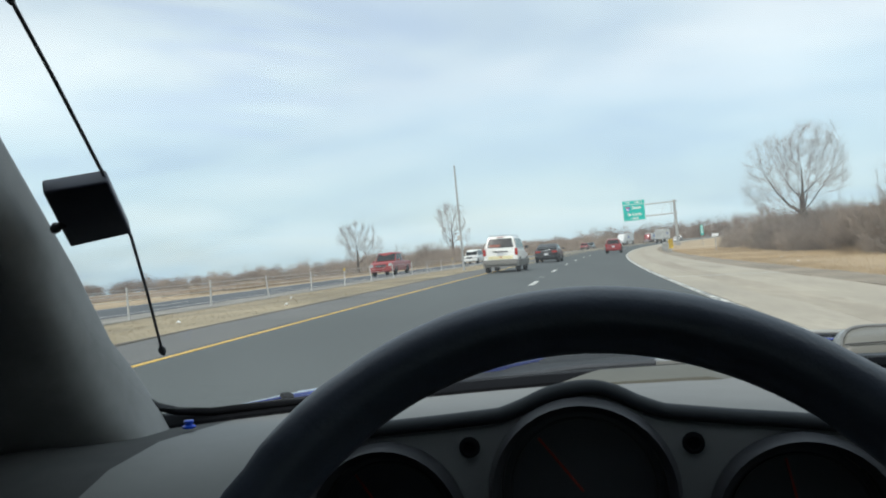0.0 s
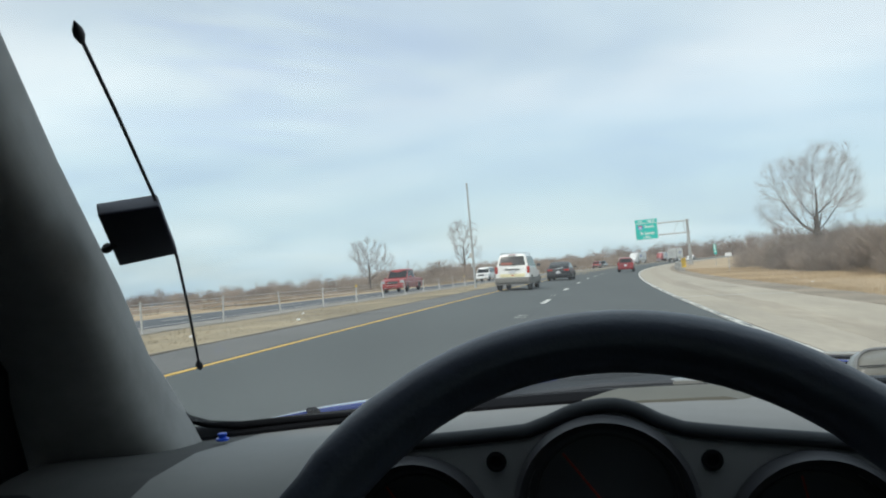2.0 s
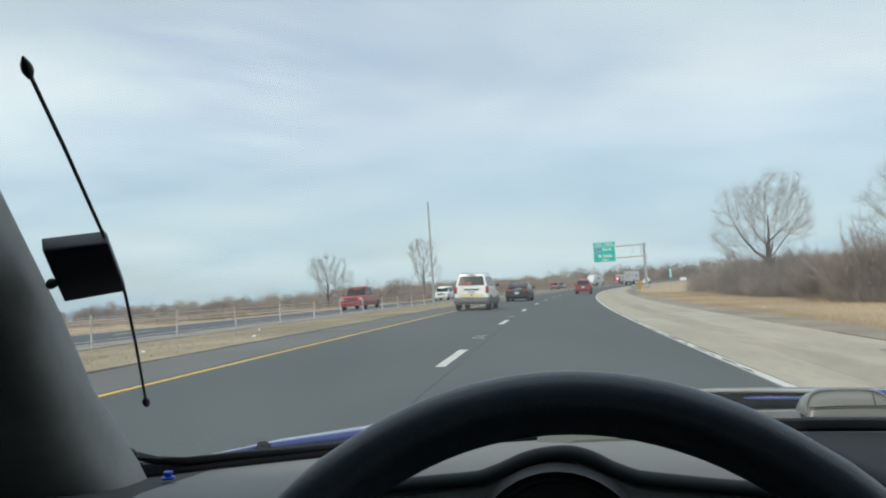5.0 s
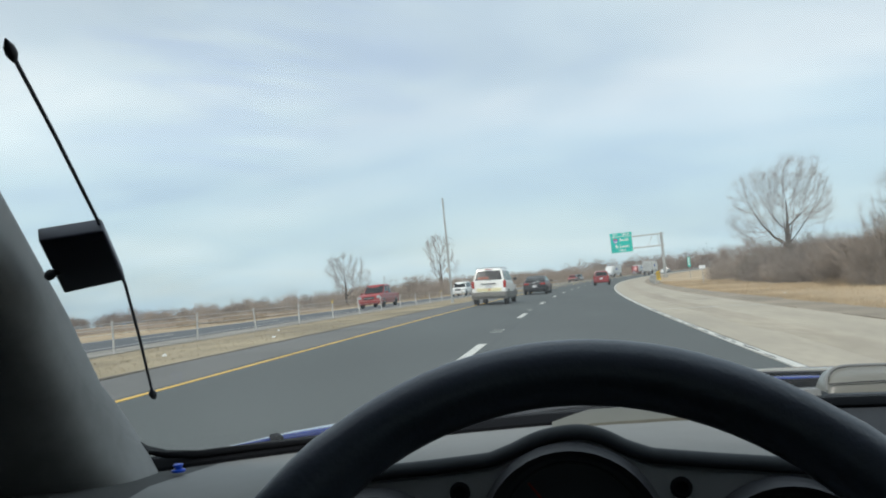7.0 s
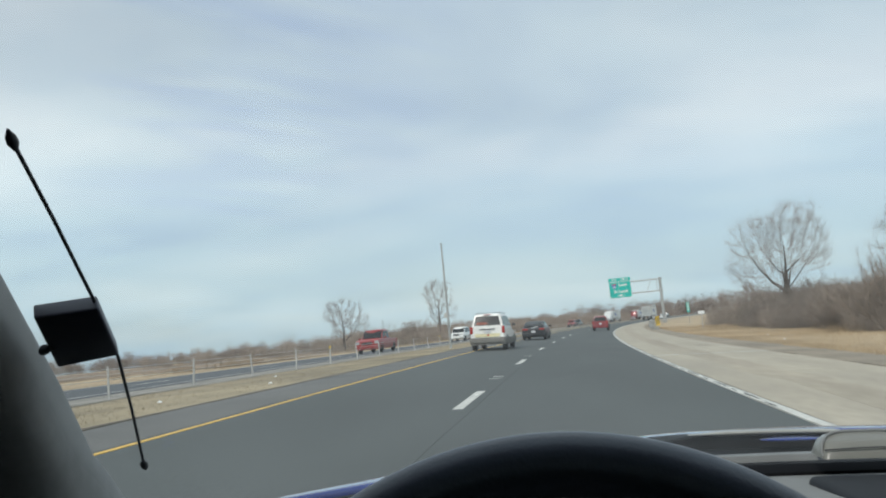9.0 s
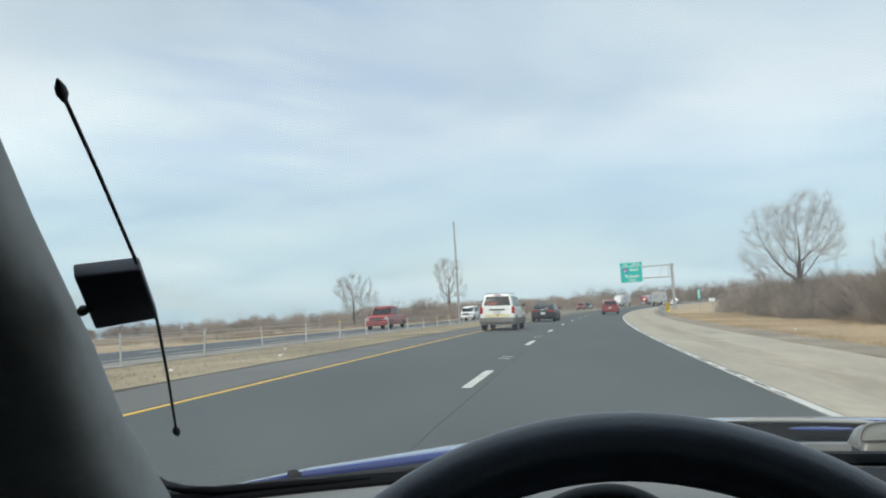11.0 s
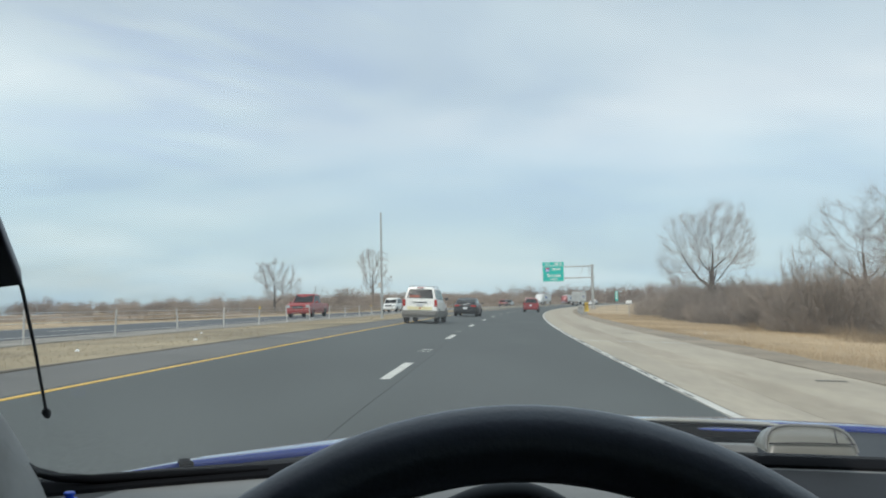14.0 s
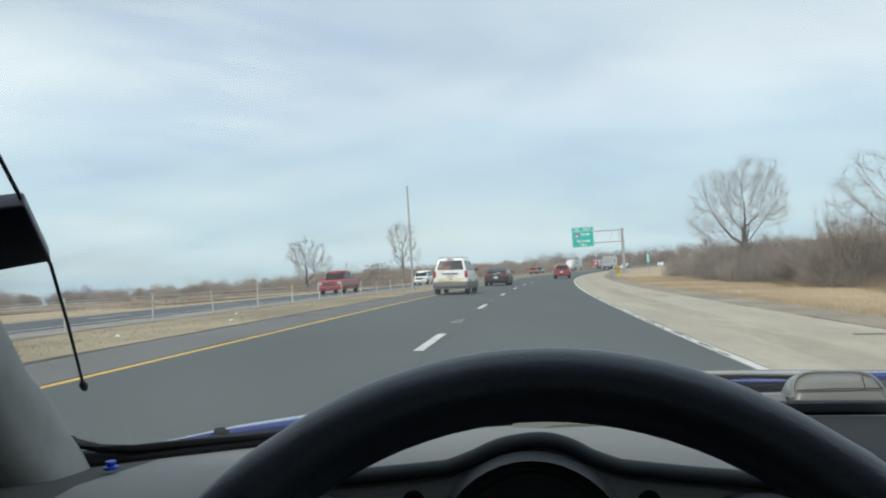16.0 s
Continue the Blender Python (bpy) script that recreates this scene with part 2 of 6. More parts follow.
M_CHROME = mat("satin_metal_ring", (0.5, 0.5, 0.52), 0.3, metal=0.9, var=0.04)
M_NEEDLE = mat("needle_red", (0.26, 0.025, 0.018), 0.4, var=0.03)
M_BLUE = mat("blue_car_paint", (0.004, 0.020, 0.17), 0.22, metal=0.0, var=0.03, coat=1.0, spec=0.3)
M_PIN = mat("blue_pin_plastic", (0.01, 0.07, 0.55), 0.35, var=0.05)
M_CLEAR = glass_mat("windscreen_glass", haze=0.045)
# tints of the car's unseen panes, set to limit light entering the cabin
M_PALETINT = glass_mat("pale_tinted_glass", (0.50, 0.52, 0.51))
M_TINT = glass_mat("door_glass", (0.045, 0.047, 0.047))
M_GREYSTRIP = mat("grey_cowl_strip", (0.19, 0.195, 0.19), 0.6, var=0.08, scale=20)
M_LENS = mat("pale_plastic_dome", (0.20, 0.20, 0.178), 0.3, var=0.06, scale=20)
M_LINER = mat("headliner_grey", (0.20, 0.20, 0.195), 0.95, var=0.05, scale=50)
M_LIP = mat("padded_slate_lip", (0.040, 0.045, 0.050), 0.6, var=0.06, scale=30, spec=0.3)
M_GAUGE = mat("gauge_ring_dark", (0.035, 0.036, 0.039), 0.5, var=0.05)
M_RUBBER = mat("tyre_rubber", (0.020, 0.020, 0.021), 0.85, var=0.15, scale=30)
M_RIM = mat("alloy_rim", (0.42, 0.42, 0.43), 0.35, metal=0.8, var=0.06)
M_CARWHITE = mat("white_car_paint", (0.84, 0.84, 0.80), 0.35, var=0.05, scale=4, coat=0.6)
M_CLAD = mat("grey_cladding", (0.17, 0.165, 0.15), 0.7, var=0.12, scale=10)
M_CARBLACK = mat("black_car_paint", (0.008, 0.009, 0.011), 0.32, var=0.05, coat=0.25)
M_CARRED = mat("red_car_paint", (0.24, 0.012, 0.016), 0.3, var=0.05, coat=0.8)
M_CARDARKRED = mat("dark_red_car_paint", (0.30, 0.018, 0.016), 0.4, var=0.06, coat=0.25)
M_CARSILVER = mat("silver_car_paint", (0.42, 0.44, 0.44), 0.3, metal=0.5, var=0.05, coat=0.8)
M_CARDARK = mat("dark_green_car_paint", (0.02, 0.026, 0.026), 0.3, var=0.06, coat=0.9)
M_GLASSDARK = mat("tinted_car_glass", (0.022, 0.024, 0.025), 0.10, var=0.05, spec=0.22)
M_TAILRED = mat("tail_light_red", (0.36, 0.025, 0.018), 0.2, var=0.05)
M_HEADLAMP = mat("headlamp_lens", (0.40, 0.42, 0.42), 0.12, var=0.05)
M_PLATE = mat("number_plate", (0.66, 0.67, 0.68), 0.5, var=0.06)
M_BAND = mat("pale_yellow_band", (0.80, 0.73, 0.45), 0.5, var=0.08, scale=6)
M_REDBLOCK = mat("dull_red", (0.30, 0.10, 0.07), 0.9, var=0.2, scale=8)
M_TRAILER = mat("trailer_white", (0.66, 0.67, 0.66), 0.55, var=0.05, scale=2, bigvar=0.07)
M_STEEL = mat("galvanised_steel", (0.42, 0.43, 0.42), 0.5, metal=0.55, var=0.1, scale=8, bump=0.1)
M_CABLE = mat("dull_pale_cable", (0.50, 0.50, 0.48), 0.7, var=0.1, scale=4)
M_POST = mat("weathered_post", (0.52, 0.51, 0.48), 0.8, var=0.15, scale=12, rnd=0.12)
M_REFLECT = mat("yellow_reflector", (0.75, 0.50, 0.03), 0.4, var=0.05)
M_GREEN = mat("sign_green", (0.0, 0.47, 0.40), 0.5, var=0.05, scale=2)
M_SIGNWHITE = mat("sign_white", (0.78, 0.80, 0.80), 0.5, var=0.03)
M_SIGNBLUE = mat("sign_blue", (0.02, 0.10, 0.40), 0.5, var=0.03)
M_SIGNRED = mat("sign_red", (0.50, 0.03, 0.03), 0.5, var=0.03)
M_CONCRAIL = mat("barrier_concrete", (0.33, 0.32, 0.29), 0.9, var=0.15, scale=5, big=0.6, bigvar=0.2, bump=0.3)
M_BARK = mat("grey_bark", (0.115, 0.10, 0.088), 0.95, var=0.25, scale=7, rnd=0.15, bump=0.5, bscale=30)
M_TWIG = mat("bare_twigs", (0.30, 0.262, 0.235), 0.95, var=0.2, scale=1.5, rnd=0.12)
M_BRUSH = mat("bare_brush", (0.325, 0.268, 0.222), 0.95, var=0.25, scale=0.6, big=0.08, bigvar=0.28, island=0.25)
M_THICKET = mat("dense_thicket", (0.265, 0.222, 0.186), 0.95, var=0.25, scale=0.6, big=0.10, bigvar=0.28, island=0.22)
M_BRUSHTAN = mat("tan_brush", (0.30, 0.225, 0.145), 0.95, var=0.25, scale=0.6, big=0.08, bigvar=0.2, island=0.3)
M_RUMBLE = mat("rumble_groove", (0.35, 0.30, 0.23), 0.92, var=0.15)
M_STAIN = mat("shoulder_stain", (0.372, 0.318, 0.240), 0.9, var=0.16, scale=5, big=0.5, bigvar=0.16, bump=0.3, bscale=70, stretch=(1, 0.2, 1))
M_WOODS = mat("far_bare_woods", (0.27, 0.225, 0.195), 0.97, var=0.25, scale=0.2, big=0.02, bigvar=0.3, island=0.3)
M_BLADE = mat("dry_grass_blades", (0.46, 0.352, 0.222), 0.9, var=0.15, scale=1.2, big=0.1, bigvar=0.28, island=0.08)
M_BLADEDULL = mat("matted_grass_blades", (0.32, 0.26, 0.165), 0.95, var=0.2, scale=1.2, big=0.1, bigvar=0.3, island=0.12)
M_FIELD = mat("ploughed_field", (0.25, 0.18, 0.12), 0.97, var=0.3, scale=0.8, big=0.03, bigvar=0.25, bump=0.6, bscale=6, dist=0.06)
M_HOUSE = mat("house_siding", (0.60, 0.56, 0.48), 0.8, var=0.1, scale=2, rnd=0.3)
M_ROOF = mat("house_shingle", (0.14, 0.125, 0.12), 0.9, var=0.2, scale=3, rnd=0.2)
M_LITTER = mat("white_litter", (0.75, 0.75, 0.73), 0.6, var=0.1)


# ---- mesh helpers ----
def part(name, bm, material, parent=None, label="", smooth=None):
    me = bpy.data.meshes.new(name)
    bmesh.ops.recalc_face_normals(bm, faces=bm.faces)
    bm.to_mesh(me)
    bm.free()
    me.materials.append(material)
    if smooth is not None:
        me.shade_smooth()
        me.set_sharp_from_angle(angle=radians(smooth))
    ob = new(name, me)
    if parent is not None:
        ob.parent = parent
    if label:
        ob["label"] = label
    return ob


def raw(name, verts, faces, material, parent=None, smooth=False):
    me = bpy.data.meshes.new(name)
    me.from_pydata([tuple(v) for v in verts], [], faces)
    me.update()
    me.materials.append(material)
    if smooth:
        me.shade_smooth()
    ob = new(name, me)
    if parent is not None:
        ob.parent = parent
    return ob


def thing(name, label, category, group="", kind="", m=None):
    e = new(name)
    e.empty_display_size = 0.2
    if m is not None:
        e.matrix_world = m
    return tagged(e, label, category, group, kind)


def box(bm, c, size, bevel=0.0, rot=None, seg=1):
    g = bmesh.ops.create_cube(bm, size=1.0)
    vs = g["verts"]
    bmesh.ops.scale(bm, vec=size, verts=vs)
    if bevel:
        es = list({e for v in vs for e in v.link_edges})
        r = bmesh.ops.bevel(bm, geom=es, offset=bevel, segments=seg, affect='EDGES', profile=0.6)
        vs = list({v for f in r["faces"] for v in f.verts} | {v for v in vs if v.is_valid})
    m = Matrix.Translation(c) @ (rot if rot is not None else Matrix.Identity(4))
    bmesh.ops.transform(bm, matrix=m, verts=vs)
    return bm


def boxed(c, size, bevel=0.0, rot=None, seg=1):
    return box(bmesh.new(), c, size, bevel, rot, seg)


def prism(pts, push, bevel=0.0):
    """A flat outline pushed along one direction into a slab."""
    bm = bmesh.new()
    p = Vector(push)
    f = [bm.verts.new(q) for q in pts]
    g = [bm.verts.new(Vector(q) + p) for q in pts]
    bm.faces.new(f)
    bm.faces.new(g[::-1])
    for i in range(len(pts)):
        j = (i + 1) % len(pts)
        bm.faces.new((f[i], g[i], g[j], f[j]))
    if bevel:
        bmesh.ops.bevel(bm, geom=list(bm.edges), offset=bevel, segments=2, affect='EDGES', profile=0.6)
    return bm


def rings(sections, closed=True, caps=True, bm=None):
    """Skin through rings of points of one length."""
    bm = bm or bmesh.new()
    vv = [[bm.verts.new(p) for p in s] for s in sections]
    n = len(vv[0])
    for a, b in zip(vv, vv[1:]):
        for i in range(n if closed else n - 1):
            j = (i + 1) % n
            try:
                bm.faces.new((a[i], a[j], b[j], b[i]))
            except ValueError:
                pass
    if caps and closed:
        bm.faces.new(vv[0][::-1])
        bm.faces.new(vv[-1])
    return bm


def tube(points, radii, sides=10, bm=None, caps=True):
    pts = [Vector(p) for p in points]
    if not hasattr(radii, "__len__"):
        radii = [radii] * len(pts)
    secs = []
    up = Vector((0.13, 0.21, 0.97)).normalized()
    for i, p in enumerate(pts):
        d = (pts[min(i + 1, len(pts) - 1)] - pts[max(i - 1, 0)]).normalized()
        u = d.cross(up)
        if u.length < 1e-4:
            u = d.cross(Vector((1, 0, 0)))
        u.normalize()
        v = u.cross(d)
        secs.append([p + (u * math.cos(a) + v * math.sin(a)) * radii[i] for a in [2 * math.pi * k / sides for k in range(sides)]])
    return rings(secs, True, caps, bm)


def lathe(profile, m, sides=32, bm=None, caps=True):
    """Turn (radius, height) points about z, then lay by m."""
    secs = []
    for r, h in profile:
        secs.append([m @ Vector((r * math.cos(2 * math.pi * k / sides), r * math.sin(2 * math.pi * k / sides), h)) for k in range(sides)])
    return rings(secs, True, caps, bm)


# ---- the road's line: a right-hand bend, then straight ----
R, S1, BANK = 1040.0, 520.0, 0.044


def line(s):
    """Centre point and heading (radians, to the right of +y) at s metres along."""
    if s <= S1:
        a = s / R
        return R - R * math.cos(a), R * math.sin(a), a
    a = S1 / R
    return R - R * math.cos(a) + (s - S1) * math.sin(a), R * math.sin(a) + (s - S1) * math.cos(a), a


def side(d):
    if d < -6.6:
        return BANK * (d + 6.6)
    if d > 16.0:
        return BANK * (d - 16.0)
    return 0.0


def at(s, d, h=0.0):
    x, y, a = line(s)
    return Vector((x + d * math.cos(a), y - d * math.sin(a), BANK * x + side(d) + h))


def stand(s, d, h=0.0, turn=0.0, level=True):
    """Pose of a thing that stands at (s, d), facing along the road; level: plumb, not square to the banked road."""
    a = line(s)[2]
    return Matrix.Translation(at(s, d, h)) @ pose(0, 0, 0, 0, -2.5 if level else 0, 0) @ pose(0, 0, 0, 0, 0, -math.degrees(a) + turn)


def strip(name, d0, d1, s0, s1, h, material, step=6.0, label="", category="", parent=None, kind="structure", jag=0.0, cols=1):
    """A ribbon along the road, with a turned-down rim."""
    n = max(1, int(math.ceil((s1 - s0) / step)))
    verts, faces = [], []
    w = cols + 1
    for i in range(n + 1):
        s = s0 + (s1 - s0) * i / n
        ja, jb = (random.uniform(-jag, jag), random.uniform(-jag, jag)) if jag else (0, 0)
        for k in range(w):
            d = d0 + ja + (d1 + jb - d0 - ja) * k / cols
            verts.append(at(s, d, h))
        verts.append(at(s, d0 + ja, h - 0.06))
        verts.append(at(s, d1 + jb, h - 0.06))
    for i in range(n):
        a, b = i * (w + 2), (i + 1) * (w + 2)
        for k in range(cols):
            faces.append((a + k, a + k + 1, b + k + 1, b + k))
        faces.append((a + w, a, b, b + w))
        faces.append((a + cols, a + w + 1, b + w + 1, b + cols))
    ob = raw(name, verts, faces, material, parent)
    return tagged(ob, label, category, "", kind) if label else ob


# ---- ground and carriageways ----
def ground_sheet():
    ss = [-60, -30, -10] + list(range(0, 160, 4)) + list(range(160, 520, 20)) + [520, 600, 700, 850, 1000, 1300, 1700, 2300, 3200, 4600]
    ds = [-4000, -2000, -1000, -600, -350, -220, -150, -100, -70, -50, -38, -30, -26, -23.6, -23.4, -14.0, -12.0, -9.5, -6.8, -6.5, 5.7, 5.9, 7.0, 8.5, 10,
          11.5, 13, 15, 17, 20, 24, 30, 40, 60, 90, 140, 220, 350, 520, 720, 950]
    verts, faces = [], []
    for s in ss:
        for d in ds:
            h = -0.09 if -6.6 < d < 7.1 or -23.5 < d < -11.9 else 0.0
            if d > 8 or d < -24:
                h += 0.16 * noise.noise((s * 0.07, d * 0.11, 0.3)) * min(1.0, abs(d) / 30)
            if abs(d) > 90:
                h += 2.0 * noise.noise((s * 0.004, d * 0.005, 2.0))
            if -12.5 < d < -6.7:
                h += 0.05 * noise.noise((s * 0.3, d * 0.7, 1.0)) - 0.12
            verts.append(at(s, d, h))
    n = len(ds)
    for i in range(len(ss) - 1):
        for j in range(n - 1):
            faces.append((i * n + j, i * n + j + 1, (i + 1) * n + j + 1, (i + 1) * n + j))
    return tagged(raw("ground", verts, faces, M_GROUND, smooth=True), "dry winter grass ground reaching to the horizon", "ground", "", "structure")


ground_sheet()
D_YEL, D_DASH, D_WHT = -4.86, -1.50, 2.44
strip("road", -5.02, 2.36, -40, 900, 0.0, M_ASPHALT, 5, "dark asphalt carriageway of two lanes, bending right", "road", cols=4)
strip("pavement_left_shoulder", -6.62, -5.024, -40, 900, -0.004, M_ASPHALT_OLD, 2.5, "worn grey asphalt inner shoulder", "shoulder", jag=0.10)
strip("pavement_verge_median", -11.9, -6.50, -40, 500, -0.030, M_DIRT, 3, "bare dirt and dead grass median verge", "verge", cols=4, jag=0.25)
strip("trim_verge_soil", -6.66, -6.53, -40, 300, 0.004, M_SOIL, 1.3, "dark ragged soil edge beside the inner shoulder", "verge", jag=0.045)
strip("pavement_median_gravel", -14.3, -11.7, -40, 700, -0.012, M_GRAVEL, 3, "pale gravel strip beside the far carriageway", "gravel", jag=0.2)
strip("road_opposite", -23.0, -14.2, -40, 900, 0.0, M_ASPHALT_FAR, 6, "grey asphalt carriageway for the opposite direction", "road", cols=2)
strip("pavement_right_gravel", 5.7, 7.3, -40, 700, -0.015, M_GREYGRAVEL, 2, "grey gravel edge beside the concrete shoulder", "verge", jag=0.30)
strip("field", -420, -27.5, 60, 520, 0.05, M_FIELD, 20, "bare brown ploughed field", "field", cols=24)
strip("trim_line_yellow", D_YEL - 0.047, D_YEL + 0.047, -40, 700, 0.005, M_YELLOW, 4, "solid yellow edge line painted on asphalt", "road marking")
strip("trim_line_white", D_WHT - 0.056, D_WHT + 0.056, -40, 700, 0.005, M_WHITE, 0.9, "solid white edge line painted on asphalt", "road marking", jag=0.014)
strip("trim_line_opposite_near", -15.1, -14.98, -40, 500, 0.005, M_WHITE, 6, "white edge line on the opposite carriageway", "road marking")
strip("trim_line_opposite_far", -22.5, -22.38, -40, 500, 0.005, M_WHITE, 6, "white edge line on the opposite carriageway", "road marking")


def dash_marks():
    for k in range(24):
        s = -1.5 + 12.1 * k
        ob = strip("lane_dash", D_DASH - 0.075, D_DASH + 0.075, s, s + 2.95, 0.006, M_WHITE, 0.8, jag=0.008)
        tagged(ob, "worn white lane dash painted on asphalt", "road marking", "lane dashes", "structure")
    for k in range(20):
        s = 6 + 12.1 * k
        ob = strip("lane_dash_opposite", -18.65, -18.5, s, s + 3, 0.006, M_WHITE, 1.0)
        tagged(ob, "white lane dash on the opposite carriageway", "road marking", "opposite lane dashes", "structure")


dash_marks()


def shoulder_slabs():
    """Right-hand concrete shoulder: slabs with open joints, one sheet of base below."""
    base = strip("pavement_right_shoulder", 2.37, 5.80, -40, 700, -0.012, M_JOINT, 5, "pale beige concrete shoulder in slabs", "shoulder")
    s, k = -20.0, 0
    while s < 700:
        length = 4.6 if s < 200 else 40
        strip("slab", 2.53 + 0.01 * (k % 2), 5.80 + random.uniform(-0.05, 0.06), s + 0.0025, s + length - 0.0025, 0.0 + 0.0008 * (k % 3 - 1), M_CONCRETE, 4.7, parent=base, kind="")
        s += length
        k += 1


shoulder_slabs()
for s, d, w, l in [(12.4, 5.2, 0.45, 0.12), (31, 5.0, 0.5, 0.3), (52, 4.4, 0.9, 0.2)]:
    tagged(strip("trim_patch", d - w / 2, d + w / 2, s, s + l, 0.008, M_PATCH, 0.5), "dark tar patch on the concrete shoulder", "patch", "", "structure")
tagged(strip("trim_seam", D_DASH + 0.20, D_DASH + 0.214, -20, 160, 0.004, M_SEAM, 1.5, jag=0.012), "dark tar seam along the lane joint", "seam", "", "structure")
strip("trim_gap", 2.502, 2.532, -20, 200, -0.003, M_ASPHALT_OLD, 0.8, "dark open joint between asphalt and concrete", "joint", jag=0.008)
for k, (s, l) in enumerate(((9.6, 0.5), (10.5, 0.9), (11.8, 0.35), (12.5, 1.1), (14.1, 0.6), (15.2, 1.3), (17.0, 0.5), (18.2, 1.6), (20.6, 0.8), (22.4, 1.9), (25.5, 1.2), (28.0, 2.2), (32.0, 1.6))):
    tagged(strip("trim_crack", 2.405 + 0.015 * (k % 2), 2.427 + 0.02 * (k % 2), s, s + l, 0.0105, M_PATCH, 0.15, jag=0.013), "ragged dark flaw in the white edge line", "crack", "paint flaws", "structure")
tagged(strip("trim_cross_line", 2.56, 5.70, 24.0, 24.13, 0.012, M_WHITE, 0.2), "faded white line across the concrete shoulder", "road marking", "", "structure")
strip("trim_stain", 3.42, 4.16, 5, 120, 0.0016, M_STAIN, 1.1, "brownish wheel-worn stain along the concrete shoulder", "stain", jag=0.10, cols=2)
# grooves drawn as slightly darker strips lying just above the slabs
for k in range(11):
    tagged(strip("trim_rumble", 3.64, 4.00 + 0.05 * (k % 3), 8.4 + 0.33 * k, 8.52 + 0.33 * k, 0.0032, M_RUMBLE, 0.5), "slightly darker strip drawn as a rumble groove on the concrete shoulder", "rumble strip", "rumble grooves", "structure")
for i, s in enumerate([16.6, 17.3, 28.4, 29.2]):
    tagged(strip("trim_scuff", -1.66, -1.44, s, s + 0.12, 0.008, M_WHITE, 0.5, jag=0.03), "flaked remnant of white road paint", "road marking", "", "structure")


# ---- the car that carries the camera ----
def cabin():
    car = thing("sports_car", "blue sports car seen from its driver's seat, grey interior", "car")

    # windscreen plane: height falls as it runs forward
    def scr(y):
        return 0.965 - 0.845 * (y - 0.700)

    def base_y(x):
        """Foot of the windscreen, bowed forward at the middle."""
        u = (x - 0.42) / 0.90
        return 1.085 - 0.30 * abs(u) ** 2.2

    xs = [-0.52 + 1.88 * k / 28 for k in range(29)]
    # dash top, bowed, closed below
    secs = []
    for x in xs:
        yb = base_y(x) - 0.01
        y0 = 0.66 - 0.13 * min(1.0, max(0.0, (-0.23 - x) / 0.13))
        w = min(1.0, (yb - y0) / 0.25)
        crown = 0.012 * math.exp(-((x - 0.02) / 0.22) ** 2)
        prof = [(y0 + 0.02, 0.70), (y0 - 0.028, 0.79), (y0 - 0.020, 0.830), (y0 + 0.002, 0.858), (y0 + 0.035 * w, 0.876 + crown * 0.6), (y0 + 0.075 * w, 0.886 + crown), (0.5 * (y0 + yb), 0.890 + crown * 0.6), (yb, 0.876), (yb + 0.02, 0.80), (yb, 0.70)]
        secs.append([(x, y, z) for y, z in prof])
    part("dashboard", rings(secs[2:]), M_DASH, car, "light grey plastic dashboard top", smooth=40)
    # the leftmost dash sections again, in a darker grey
    part("dash_end", rings(secs[:3]), M_DASHEND, car, "darker grey left end of the dashboard", smooth=40)
    # low beige strip standing on the back of the dash top
    vent = []
    for k in range(15):
        x = -0.02 + 0.22 * k / 14
        yb = base_y(x)
        e = 0.012 * max(0.0, abs(k / 7 - 1) - 0.6) / 0.4
        vent.append([(x, yb - 0.085, 0.872), (x, yb - 0.080, 0.8870 - e), (x, yb - 0.045, 0.8910 - e), (x, yb - 0.016, 0.8930 - e), (x, yb - 0.014, 0.868)])
    part("defroster_strip", rings(vent), M_BEIGE, car, "beige strip at the back of the dashboard", smooth=40)
    # black band along the foot of the glass
    secs = []
    for x in xs:
        yb = base_y(x)
        secs.append([(x, yb - 0.012, 0.862), (x, yb - 0.010, 0.880), (x, yb + 0.012, 0.886), (x, yb + 0.03, 0.887), (x, yb + 0.03, 0.862)])
    part("windscreen_seal", rings(secs), M_COWL, car, "black rubber and ceramic band at the windscreen foot", smooth=30)
    # cowl, wiper and bonnet outside; the bonnet's crest in plan, by distance from the car's middle
    def crest_y(x):
        u = abs(x - 0.42)
        pts = [(0.0, 1.49), (0.22, 1.47), (0.45, 1.35), (0.60, 1.20), (0.69, 1.10), (0.78, 1.00), (0.845, 0.885), (0.90, 0.81), (0.97, 0.77)]
        for (a, ya), (b, yb) in zip(pts, pts[1:]):
            if u <= b:
                return ya + (yb - ya) * (u - a) / (b - a)
        return 0.77

    def edge_y(u, yb, yc):
        """Rear edge of the bonnet."""
        return yc - min(0.065 + 0.065 * min(1.0, max(0.0, (u - 0.45) / 0.15)), 0.45 * (yc - yb))

    def rise(yc, ym, u, g=1.0):
        """Height of the bonnet a share g of the way from its crest back to its rear edge: a shallow crown."""
        q = max(0.004, yc - ym)
        crown, lip = min(0.0065, 0.060 * q), min(0.005, 0.16 * q)
        off = crown * (g / 0.9) ** 2 if g <= 0.9 else crown + lip * (g - 0.9) / 0.1
        return 0.880 + 0.12 * q * g - off

    def nose_y(x):
        return 2.10 - 0.30 * (abs(x - 0.42) / 0.96) ** 2.4

